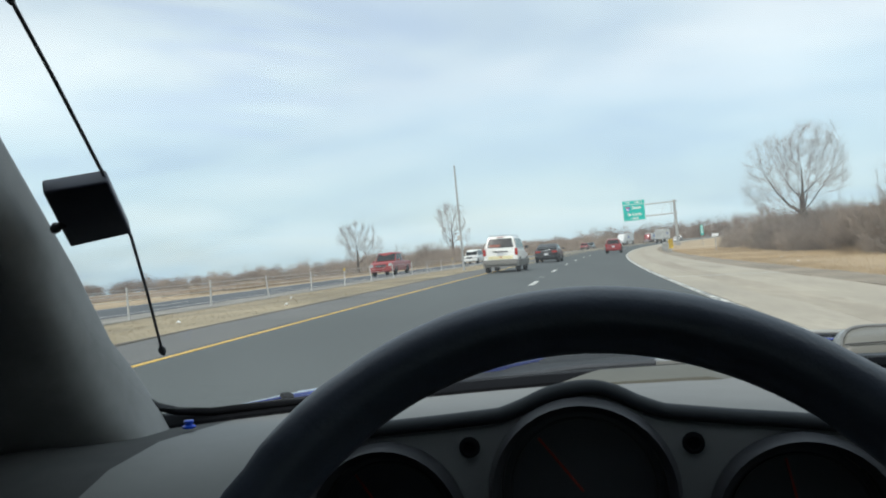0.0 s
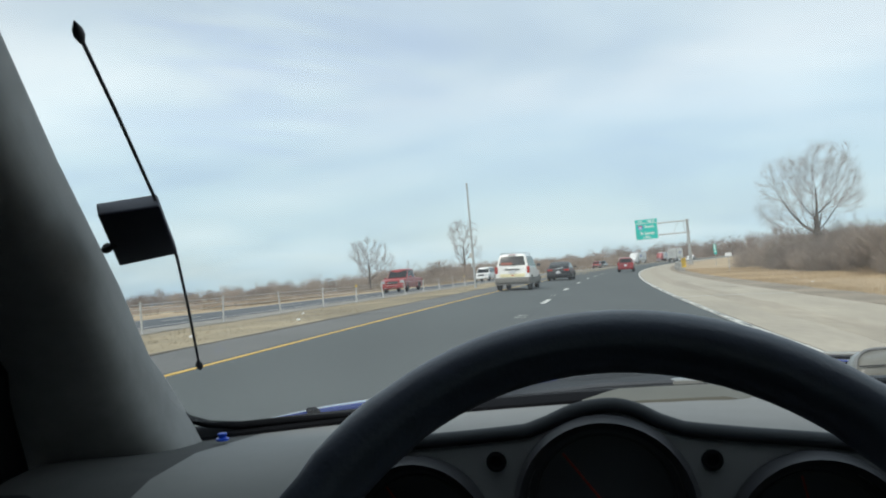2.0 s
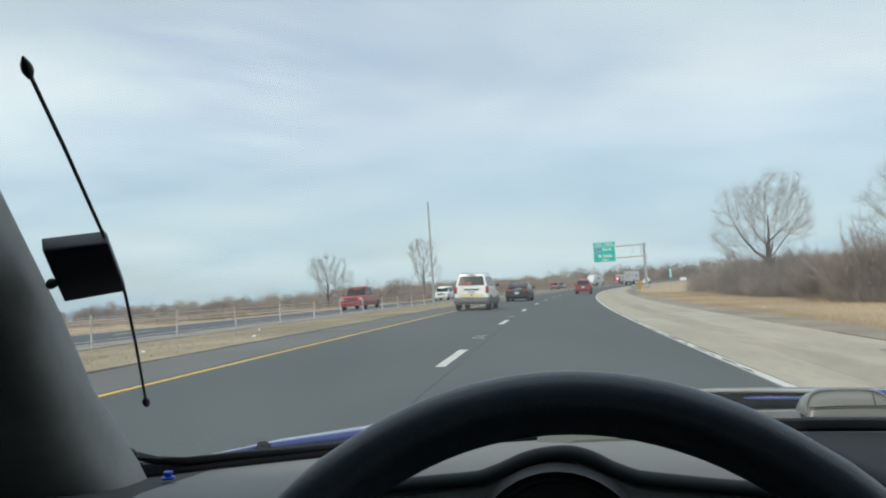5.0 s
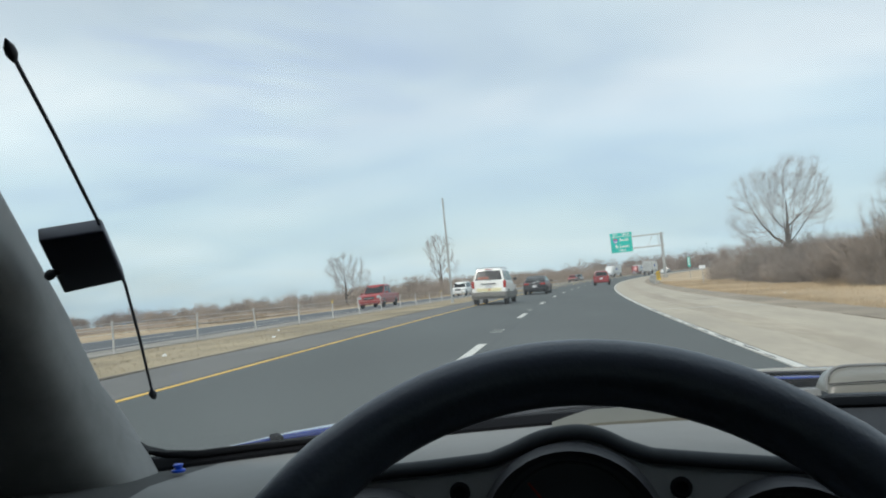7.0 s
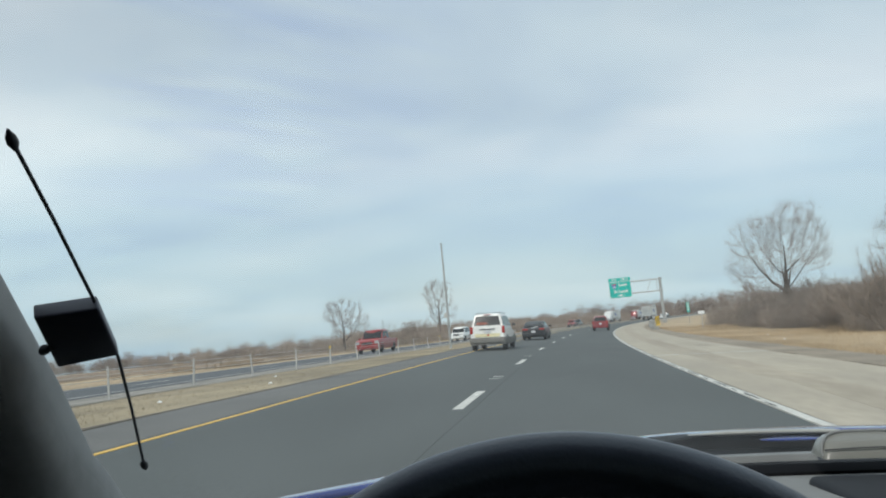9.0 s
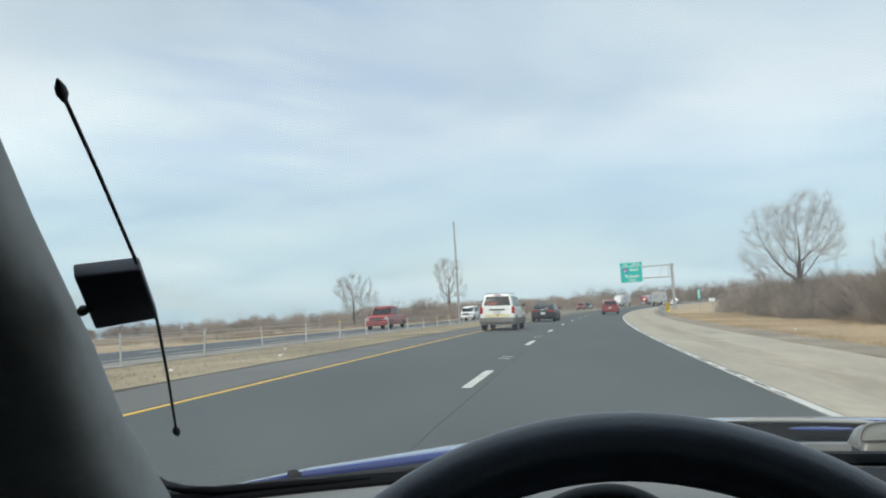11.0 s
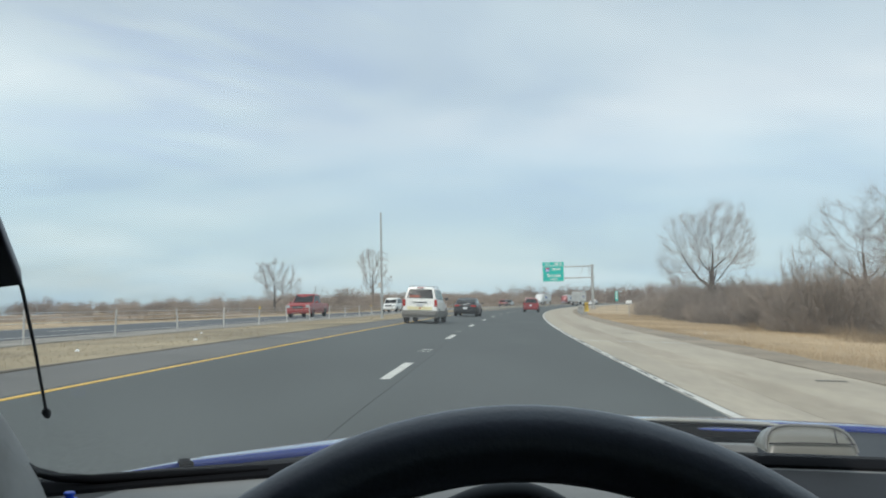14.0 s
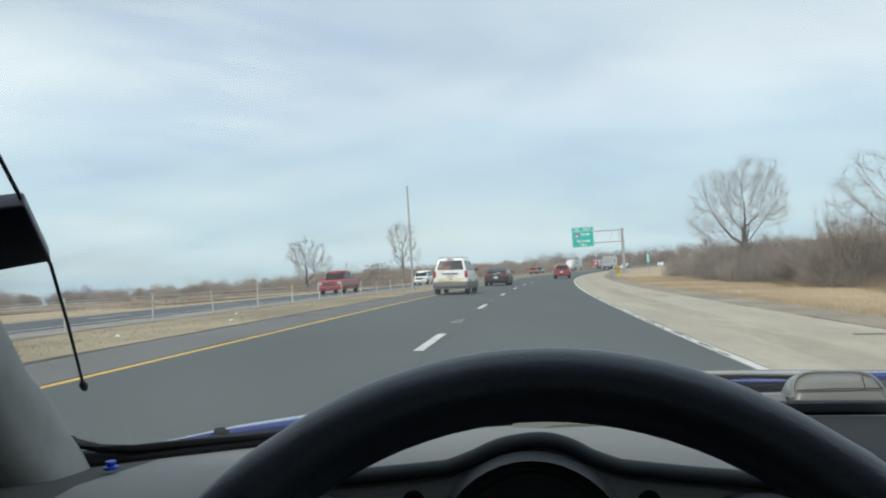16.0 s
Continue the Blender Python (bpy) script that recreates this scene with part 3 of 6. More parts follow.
    def skin(x):
        """One lengthwise row of the front bodywork: lip, crest, fall to the nose."""
        u = abs(x - 0.42)
        yb, yc = base_y(x) + 0.032, crest_y(x)
        yc = max(yc, yb + 0.03)
        ym = edge_y(u, yb, yc)
        drop = 0.9 * max(0.0, u - 0.86) ** 1.3
        row = [(x, ym, 0.62), (x, ym, rise(yc, ym, u) - 0.004 - drop)]
        for g in (1.0, 0.97, 0.94, 0.91, 0.88, 0.75, 0.6, 0.45, 0.3, 0.15, 0.0):
            row.append((x, yc - (yc - ym) * g + (0.001 if g == 1.0 else 0.0), rise(yc, ym, u, g) - drop))
        yn = nose_y(x)
        for f in (0.02, 0.05, 0.10, 0.17, 0.26, 0.37, 0.5, 0.64, 0.78, 0.9, 0.97, 1.0):
            dy = (yn - yc) * f
            full = yn - yc
            fall = 0.2 * dy + 0.9 * dy * dy if dy < 0.26 else 0.113 + 0.13 * (1 - math.exp(-(dy - 0.26) / 0.16)) + 0.03 * (dy - 0.26)
            row.append((x, yc + dy, 0.880 - drop - fall - (0.05 * max(0.0, (f - 0.9) / 0.1) ** 2)))
        row.append((x, yn, 0.55))
        return row

    hx = [-0.36 + 1.56 * k / 32 for k in range(33)]
    secs = []
    for x in [-0.425 + 1.69 * k / 36 for k in range(37)]:
        yb, yc = base_y(x) + 0.032, crest_y(x)
        yc = max(yc, yb + 0.03)
        ym = edge_y(abs(x - 0.42), yb, yc)
        ze = min(0.874, rise(yc, ym, abs(x - 0.42)) - 0.003)
        secs.append([(x, yb, 0.76), (x, yb, 0.862), (x, yb + (ym - yb) * 0.5, 0.858), (x, ym, ze), (x, ym, 0.76)])
    hood = [skin(x) for x in hx]
    for sgn in (-1, 1):
        part("fender", rings([skin(0.42 + sgn * u) for u in (0.78, 0.80, 0.82, 0.845, 0.87, 0.89, 0.91, 0.93, 0.95, 0.965)]), M_BLUE, car, "glossy blue front fender", smooth=50)
    part("cowl", rings(secs), M_SLATE, car, "dark plastic cowl under the wipers", smooth=40)
    strip_secs = []
    for k in range(13):
        x = 0.15 + 0.19 * k / 12
        yb = base_y(x) + 0.034
        strip_secs.append([(x, yb + 0.002, 0.862), (x, yb + 0.006, 0.884), (x, yb + 0.010, 0.8935), (x, yb + 0.022, 0.8945), (x, yb + 0.026, 0.862)])
    part("cowl_trim", rings(strip_secs), M_GREYSTRIP, car, "grey strip along the cowl", smooth=40)
    part("bonnet", rings(hood), M_BLUE, car, "glossy blue bonnet", smooth=50)
    # added slab, its top just under the sight line, hiding the bonnet's lower blue
    lip = []
    for k in range(21):
        x = -0.06 + 0.36 * k / 20
        yc = crest_y(x)
        ys = yc - 0.072
        top = 1.070 - 0.190 * ys / yc - 0.003 - 0.010 * abs(k / 10 - 1) ** 5
        lip.append([(x, ys - 0.04, 0.860), (x, ys - 0.012, top - 0.004), (x, ys, top), (x, ys + 0.006, top - 0.002), (x, ys + 0.008, 0.860)])
    part("cowl_lip", rings(lip), M_SLATE, car, "dark slab added along the bonnet's rear edge", smooth=40)
    # passenger's dark wiper blade along the bonnet's rear edge, a pale bar above it, a blue lens between them
    arm, blade, gap_lens = [], [], []
    for k in range(25):
        f = k / 24
        x = 0.205 + 0.255 * f
        e = min(1.0, 4.5 * f, 6 * (1 - f) + 0.15)
        zc = 0.8945 - 0.0022 * abs(2 * f - 0.8) ** 2
        arm.append([(x, 1.335 + 0.006 * math.cos(q), zc + 0.0036 * e * math.sin(q)) for q in [6.2832 * j / 10 for j in range(10)]])
        x = 0.165 + 0.265 * f
        blade.append([(x, 1.345, 0.862), (x, 1.342, 0.888 - 0.010 * max(0.0, 1 - 5 * f)), (x, 1.352, 0.890 - 0.010 * max(0.0, 1 - 5 * f)), (x, 1.36, 0.862)])
        e = math.sqrt(max(0.0, 1 - (2 * f - 1) ** 2)) + 0.02
        x = 0.312 + 0.100 * f
        gap_lens.append([(x, 1.318 + 0.012 * e * math.cos(q), 0.8845 + 0.0033 * e * math.sin(q)) for q in [6.2832 * j / 12 for j in range(12)]])
    # pale bar: sky reflection along the bonnet crest, put into its colour
    second = part("wiper_arm", rings(arm), M_CRESTBAR, car, "pale grey bar, the bonnet crest's sky reflection put into its colour", smooth=60)
    part("wiper_blade", rings(blade), M_COWL, second, "dark wiper blade", smooth=40)
    # blue lens stands in for the bonnet showing between bar and blade
    part("bonnet_swelling", rings(gap_lens), M_BLUE, car, smooth=60)
    part("washer_nozzle", boxed((-0.362, 0.945, 0.8815), (0.014, 0.024, 0.009), 0.004, rot=pose(0, 0, 0, 0, 0, 35), seg=3), M_COWL, car, "small dark washer nozzle", smooth=50)
    wip = part("wiper_arm", tube([(-0.05, base_y(-0.05) + 0.09, 0.868), (0.12, base_y(0.12) + 0.08, 0.874), (0.24, base_y(0.24) + 0.07, 0.878)], [0.005, 0.007, 0.010], 8), M_BLACK, car)
    part("wiper_blade", tube([(-0.20, base_y(-0.2) + 0.06, 0.874), (0.0, base_y(0.0) + 0.06, 0.885), (0.16, base_y(0.16) + 0.055, 0.887)], [0.003, 0.005, 0.003], 6), M_BLACK, wip)
    # glass
    bm = bmesh.new()
    rows = []
    for f in (0.0, 0.5, 1.0):
        row = []
        for k in range(17):
            x = -0.53 + 1.90 * k / 16
            yb = base_y(x) + 0.006
            xt = 0.42 + (x - 0.42) * 0.85
            yt = 0.27 + 0.10 * (1 - ((x - 0.42) / 0.95) ** 2)
            row.append(bm.verts.new((x + (xt - x) * f, yb + (yt - yb) * f, 0.888 + (1.312 - 0.888) * f)))
        rows.append(row)
    for a, b in zip(rows, rows[1:]):
        for i in range(16):
            bm.faces.new((a[i], a[i + 1], b[i + 1], b[i]))
    ws = part("windscreen", bm, M_CLEAR, car, "clear raked windscreen glass", smooth=60)
    ws.visible_shadow = False
    # pillars
    for sgn in (-1, 1):
        secs = []
        for x, y, z, r, q0 in ((-0.347, 0.330, 1.285, 0.050, 0.058), (-0.390, 0.483, 1.154, 0.052, 0.058), (-0.418, 0.603, 1.053, 0.055, 0.058), (-0.443, 0.689, 0.980, 0.060, 0.060),
                               (-0.443, 0.712, 0.9555, 0.066, 0.072), (-0.4453, 0.7435, 0.9235, 0.074, 0.080), (-0.4375, 0.7576, 0.8989, 0.081, 0.073), (-0.4290, 0.7647, 0.8791, 0.087, 0.064), (-0.4216, 0.7722, 0.8606, 0.093, 0.058), (-0.4307, 0.7950, 0.8280, 0.099, 0.056), (-0.4491, 0.8290, 0.7454, 0.103, 0.056)):
            cx, cy = x - r * 0.97, y - r * 0.24
            ring = []
            for k in range(24):
                a = 2 * math.pi * k / 24
                ca, sa = math.cos(a), math.sin(a)
                p, q = r * math.copysign(abs(ca) ** 0.55, ca), q0 * math.copysign(abs(sa) ** 0.55, sa)
                px = cx + p * 0.97 - q * 0.24
                ring.append((px if sgn < 0 else 0.84 - px, cy + p * 0.24 + q * 0.97, z))
            secs.append(ring)
        edge = [(-0.452, 0.715, 0.965), (-0.458, 0.752, 0.938), (-0.459, 0.778, 0.915), (-0.453, 0.798, 0.901), (-0.438, 0.815, 0.892), (-0.410, 0.834, 0.887), (-0.37, 0.861, 0.886), (-0.32, 0.891, 0.885), (-0.26, 0.924, 0.884)]
        if sgn > 0:
            edge = [(0.84 - x, y, z) for x, y, z in edge]
        part("pillar", rings(secs), M_PILLAR, car, "grey fabric windscreen pillar trim", smooth=60)
        part("side_seal", tube(edge, [0.0045] * 6 + [0.0045, 0.0038, 0.0008], 8), M_COWL, car, smooth=60)
        # door, side glass, outer skin
        xd = -0.50 if sgn < 0 else 1.34

        def out(u):
            return 0.42 + sgn * u
        part("door_panel", boxed((xd, -0.15, 0.58), (0.09, 1.75, 0.60), 0.03, seg=3), M_DARKTRIM, car, smooth=40)
        # out of view; the darker left pane holds back light on the pillar
        part("door_glass", prism([(out(0.975), -0.98, 0.885), (out(0.975), 0.42, 0.885), (out(0.840), 0.27, 1.275), (out(0.840), -0.86, 1.275)], (sgn * 0.006, 0, 0.002)), M_TINT if sgn < 0 else M_PALETINT, car, "unseen side window, tinted to dim the cabin")
        # unseen sail, carried up to the pillar to keep light from leaking in
        part("mirror_sail", prism([(out(0.980), 0.44, 0.865), (out(0.980), 0.72, 0.875), (out(0.945), 0.64, 0.985), (out(0.915), 0.52, 1.085), (out(0.870), 0.36, 1.215), (out(0.848), 0.27, 1.28), (out(0.975), 0.40, 0.90)], (sgn * 0.02, 0, 0)), M_COWL, car, "unseen black sail panel, extended to block light ahead of the side window")
        part("roof_rail", tube([(out(0.80), 0.33, 1.275), (out(0.825), 0.05, 1.295), (out(0.83), -0.4, 1.30), (out(0.81), -1.0, 1.27)], 0.034, 10), M_LINER, car, smooth=60)
        outline = [(2.00, 0.24), (2.02, 0.50), (1.80, 0.615), (1.45, 0.64), (1.15, 0.665), (0.95, 0.74), (0.80, 0.82), (0.55, 0.862), (0.1, 0.872), (-0.5, 0.878), (-1.0, 0.90), (-1.4, 0.915), (-1.8, 0.90), (-2.12, 0.86), (-2.18, 0.60), (-2.12, 0.30)]
        for yw in (-1.20, 1.42):
            outline += [(yw + 0.36 * math.cos(math.radians(a)), 0.27 + 0.36 * math.sin(math.radians(a))) for a in range(180, -1, -15)]
        part("body_side", prism([(out(0.945 - (0.06 if y > 1.9 or y < -2.0 else 0.0)), y, z) for y, z in outline], (sgn * 0.035, 0, 0), 0.008), M_BLUE, car, "glossy blue body side with round wheel arches", smooth=40)
        part("sill", boxed((out(0.93), 0.11, 0.22), (0.12, 1.86, 0.10), 0.03, seg=2), M_BLACK, car)
        for yw in (-1.20, 1.42):
            wh = part("road_wheel", lathe([(0.16, -0.11), (0.235, -0.10), (0.30, -0.105), (0.315, -0.06), (0.315, 0.06), (0.30, 0.105), (0.235, 0.10), (0.225, 0.085), (0.16, 0.08)], pose(out(0.85), yw, 0.315, 0, 90 * sgn, 0), 36), M_RUBBER, car, "black tyre", smooth=40)
            rim = bmesh.new()
            for k in range(5):
                a = 2 * math.pi * k / 5
                box(rim, (0, 0, 0), (0.05, 0.20, 0.03), 0.008, rot=pose(0.115 * math.sin(a), 0.115 * math.cos(a), 0.085, 0, 0, -math.degrees(a)))
            bmesh.ops.transform(rim, matrix=pose(out(0.85), yw, 0.315, 0, 90 * sgn, 0), verts=rim.verts)
            lathe([(0.226, 0.05), (0.228, 0.09), (0.205, 0.09), (0.20, 0.05)], pose(out(0.85), yw, 0.315, 0, 90 * sgn, 0), 36, bm=rim)
            part("rim", rim, M_RIM, wh, "silver five-spoke rim", smooth=40)
        part("tail_light", boxed((out(0.62), -2.185, 0.74), (0.40, 0.05, 0.12), 0.015, seg=2), M_TAILRED, car, "red tail light", smooth=40)
        part("headlight", boxed((out(0.66), 1.965, 0.555), (0.30, 0.10, 0.09), 0.03, rot=pose(0, 0, 0, -20, 0, -22 * sgn), seg=2), M_HEADLAMP, car, "clear headlight", smooth=40)
    # black block added at the door top, standing in for shade at the lower left
    part("door_cap", boxed((-0.53, 0.34, 0.83), (0.05, 0.72, 0.10), 0.04, seg=3), M_COWL, car, "black block along the door top, added to darken the corner", smooth=40)
    part("headliner", boxed((0.42, -0.325, 1.318), (1.60, 1.35, 0.03), 0.012, seg=2), M_LINER, car, "grey headliner", smooth=40)

    def across(y, w, zs, zc, low):
        """Half-round cross-section of bodywork at one place along the car."""
        top = []
        for k in range(17):
            f = -1 + k / 8
            top.append((0.42 + w * f, y, zs + (zc - zs) * (1 - abs(f) ** 3.2)))
        return top + [(0.42 + w, y, low), (0.42 - w, y, low)]

    part("roof_skin", rings([across(y, w, zs, zc, zs - 0.015) for y, w, zs, zc in ((0.335, 0.70, 1.322, 1.345), (0.25, 0.76, 1.335, 1.362), (0.0, 0.82, 1.335, 1.385), (-0.35, 0.84, 1.335, 1.395), (-0.7, 0.82, 1.332, 1.385), (-1.0, 0.78, 1.325, 1.355))]), M_BLUE, car, "glossy blue curved roof", smooth=50)
    part("rear_window", prism([(-0.34, -1.0, 1.315), (1.18, -1.0, 1.315), (1.26, -1.66, 0.985), (-0.42, -1.66, 0.985)], (0, -0.004, -0.008)), M_PALETINT, car, "unseen sloping rear window, tinted to dim the cabin")
    for sgn in (-1, 1):
        part("rear_pillar", prism([(0.42 + sgn * 0.82, -0.84, 1.30), (0.42 + sgn * 0.74, -1.0, 1.325), (0.42 + sgn * 0.82, -1.68, 0.975), (0.42 + sgn * 0.93, -1.72, 0.90), (0.42 + sgn * 0.95, -0.98, 0.885)], (-sgn * 0.03, 0, -0.004), 0.006), M_BLUE, car, smooth=40)
    part("tail", rings([across(y, w, zs, zc, 0.63) for y, w, zs, zc in ((-1.14, 0.93, 0.885, 0.90), (-1.6, 0.935, 0.90, 0.965), (-1.9, 0.93, 0.895, 0.975), (-2.12, 0.90, 0.87, 0.965), (-2.18, 0.88, 0.83, 0.94))]), M_BLUE, car, "glossy blue boot and tail", smooth=50)
    part("rear_bumper", boxed((0.42, -2.12, 0.46), (1.82, 0.22, 0.38), 0.07, seg=3), M_BLUE, car, smooth=50)
    part("spoiler", tube([(-0.36, -2.06, 0.93), (-0.30, -2.10, 1.02), (0.42, -2.14, 1.04), (1.14, -2.10, 1.02), (1.20, -2.06, 0.93)], 0.022, 10), M_BLUE, car, smooth=60)
    nose = []
    for k in range(25):
        x = 0.42 - 0.93 + 1.86 * k / 24
        yn = nose_y(x)
        nose.append([(x, yn - 0.16, 0.20), (x, yn - 0.02, 0.20), (x, yn + 0.03, 0.27), (x, yn + 0.05, 0.40), (x, yn + 0.03, 0.52), (x, yn - 0.01, 0.575), (x, yn - 0.16, 0.575)])
    part("front_bumper", rings(nose), M_BLUE, car, smooth=50)
    part("grille", boxed((0.42, 2.125, 0.36), (0.90, 0.06, 0.16), 0.03, seg=2), M_BLACK, car, "black lower grille", smooth=40)
    part("underbody", boxed((0.42, 0.0, 0.24), (1.40, 4.0, 0.12), 0.04), M_BLACK, car)
    part("engine_bay", boxed((0.42, 1.42, 0.42), (1.36, 1.05, 0.26), 0.03), M_BLACK, car)
    part("rear_bulkhead", boxed((0.42, -1.10, 0.58), (1.82, 0.06, 0.60), 0.02), M_DARKTRIM, car)
    part("parcel_shelf", boxed((0.42, -1.36, 0.875), (1.70, 0.50, 0.02), 0.006), M_DARKTRIM, car)
    part("cabin_floor", boxed((0.42, 0.0, 0.32), (1.84, 2.1, 0.05), 0.02), M_DARKTRIM, car)
    part("firewall", boxed((0.42, 0.86, 0.50), (1.80, 0.05, 0.50), 0.02), M_DARKTRIM, car)
    # passenger-side dash pad and middle vent
    part("dash_pad", boxed((0.79, 0.785, 0.855), (1.01, 0.41, 0.085), 0.012, rot=pose(0, 0, 0, -1.5, 0, 0), seg=3), M_DARKTRIM, car, "dark grey dash pad", smooth=50)
    vm = pose(0.318, 0.655, 0.922, 66, 0, -14)
    vent = part("air_vent", lathe([(0.034, -0.05), (0.036, -0.004), (0.037, 0.004), (0.034, 0.008), (0.029, 0.006), (0.028, -0.004), (0.0005, -0.006)], vm, 32), M_BLACK, car, "round black air vent with satin ring", smooth=40)
    part("vent_ring", lathe([(0.027, -0.002), (0.0285, 0.003), (0.0265, 0.0045), (0.0245, 0.001), (0.024, -0.004)], vm, 32), M_CHROME, vent, "satin metal ring", smooth=50)
    # pale dome at the middle of the cowl
    secs = []
    for f in [0, 0.02, 0.06, 0.13, 0.3, 0.5, 0.7, 0.87, 0.94, 0.98, 1.0]:
        x = 0.316 + 0.106 * f
        hgt = 0.028 * math.sqrt(max(0.0, 1 - abs(2 * f - 1) ** 5.0)) + 0.002
        secs.append([(x, 1.02, 0.904), (x, 1.025, 0.904 + hgt * 0.55), (x, 1.04, 0.904 + hgt), (x, 1.06, 0.904 + hgt * 0.9), (x, 1.075, 0.904)])
    dome = part("sensor_dome", rings(secs), M_LENS, car, "pale rounded plastic dome with dark ribs", smooth=60)
    part("rib", tube([(0.318, 1.021, 0.915), (0.36, 1.020, 0.917), (0.418, 1.021, 0.917)], 0.0008, 6), M_BLACK, dome)
    part("rib", tube([(0.397, 1.021, 0.917), (0.397, 1.028, 0.932)], 0.0007, 6), M_BLACK, dome)
    arch = []
    for k in range(25):
        f = 0.5 - 0.5 * math.cos(math.pi * k / 24)
        hgt = 0.028 * math.sqrt(max(0.0, 1 - abs(2 * f - 1) ** 5.0)) + 0.002
        arch.append((0.316 + 0.106 * f, 1.022 + 0.018 * hgt / 0.03, 0.9045 + hgt))
    part("rib", tube(arch, 0.0019, 8), M_GREYSTRIP, dome, smooth=60)

    # instrument cluster
    top = [(-0.236, 0.885), (-0.225, 0.899), (-0.21, 0.907), (-0.164, 0.915), (-0.11, 0.920), (-0.062, 0.925), (-0.043, 0.932), (-0.025, 0.940), (-0.008, 0.944), (0.010, 0.945),
           (0.026, 0.941), (0.042, 0.933), (0.062, 0.926), (0.11, 0.921), (0.169, 0.916), (0.215, 0.909), (0.258, 0.894), (0.30, 0.874)]
    fine = []
    for k in range(len(top) - 1):
        p0, p1, p2, p3 = top[max(k - 1, 0)], top[k], top[k + 1], top[min(k + 2, len(top) - 1)]
        for f in (0.0, 0.25, 0.5, 0.75):
            z = 0.5 * (2 * p1[1] + (p2[1] - p0[1]) * f + (2 * p0[1] - 5 * p1[1] + 4 * p2[1] - p3[1]) * f * f + (3 * p1[1] - p0[1] - 3 * p2[1] + p3[1]) * f ** 3)
            fine.append((p1[0] + (p2[0] - p1[0]) * f, z))
    top = fine + [top[-1]]
    secs = []
    for x, z in top:
        secs.append([(x, 0.630, 0.74), (x, 0.626, z - 0.012), (x, 0.634, z - 0.004), (x, 0.655, z - 0.008), (x, 0.70, max(0.872, z - 0.05)), (x, 0.70, 0.74)])
    cl = part("instrument_panel", rings(secs), M_PANEL, car, "satin grey instrument panel with three round gauges", smooth=40)
    part("hood_lip", tube([(x, 0.628, z - 0.004) for x, z in top], 0.0062, 10), M_LIP, cl, "dark grey padded lip", smooth=60)
    for gx, gz, gr, na in ((-0.154, 0.839, 0.064, 35), (-0.001, 0.863, 0.0725, 38), (0.156, 0.839, 0.068, 12)):
        m = pose(gx, 0.624, gz, 90, 0, 0)
        g = part("gauge", lathe([(gr - 0.002, -0.004), (gr, 0.006), (gr - 0.004, 0.018), (gr - 0.010, 0.012), (gr - 0.011, -0.012), (gr - 0.012, -0.014)], m, 40), M_BLACK, cl, "round black gauge housing", smooth=40)
        part("dial", lathe([(gr - 0.011, -0.0035), (gr - 0.011, -0.002), (0.0005, -0.0018)], m, 36), M_DIAL, g, "black gauge dial")
        part("trim_ring", lathe([(gr - 0.016, -0.001), (gr - 0.0165, 0.0006), (gr - 0.018, 0.0006), (gr - 0.0185, -0.001)], m, 40, caps=False), M_GAUGE, g)
        nd = bmesh.new()
        box(nd, (0, gr * 0.36, 0.001), (0.0016, gr * 0.72, 0.001))
        bmesh.ops.transform(nd, matrix=m @ pose(0, 0, 0.001, 0, 0, na), verts=nd.verts)
        part("needle", nd, M_NEEDLE, g, "red gauge needle")
    for bx, bz in ((-0.0875, 0.8965), (0.082, 0.898)):
        part("button", lathe([(0.0085, 0.0), (0.0080, 0.004), (0.0055, 0.0046), (0.005, 0.002), (0.0005, 0.0018)], pose(bx, 0.6275, bz, 90, 0, 0), 24), M_COWL, cl, "small black round knob")

    # steering wheel
    wc, tilt, wr, tr = Vector((0.0055, 0.3207, 0.857)), 0.505, 0.1788, 0.0162
    ax = Vector((0.0155, -math.cos(tilt), math.sin(tilt))).normalized()
    u = Vector((0, 0, 1)).cross(ax).normalized()
    v = ax.cross(u)
    wheel = new("steering_wheel")
    wheel.parent = car
    wheel["label"] = "black leather steering wheel"
    secs = []
    for k in range(97):
        a = 2 * math.pi * k / 96
        rad = u * math.cos(a) + v * math.sin(a)
        seam = min(abs(a - b) for b in (math.radians(33), math.radians(147), math.radians(213), math.radians(327)))
        rr = tr * (0.93 if seam < 0.02 else 1.0) * (1.05 if 0.25 < a % math.pi < 0.9 or 2.25 < a % math.pi < 2.9 else 1.0)
        secs.append([wc + rad * (wr + rr * math.cos(b)) + ax * rr * 1.08 * math.sin(b) for b in [2 * math.pi * j / 18 for j in range(18)]])
    part("rim", rings(secs, caps=False), M_LEATHER, wheel, "black stitched leather rim", smooth=60)
    wm = Matrix.Translation(wc - ax * 0.03) @ Matrix((u, v, ax)).transposed().to_4x4()
    hub = boxed((0, -0.01, 0.012), (0.15, 0.12, 0.05), 0.02, seg=3)
    bmesh.ops.transform(hub, matrix=wm, verts=hub.verts)
    part("hub", hub, M_BLACK, wheel, smooth=40)
    for a in (-10, 190, 270):
        sp = boxed((0.115, 0, 0.015), (0.10, 0.035, 0.018), 0.006)
        bmesh.ops.transform(sp, matrix=wm @ pose(0, 0, 0, 0, 0, a), verts=sp.verts)
        part("spoke", sp, M_DARKTRIM, wheel, smooth=40)
    part("column", tube([wc - ax * 0.02, wc - ax * 0.30], [0.035, 0.05], 14), M_BLACK, wheel, smooth=40)
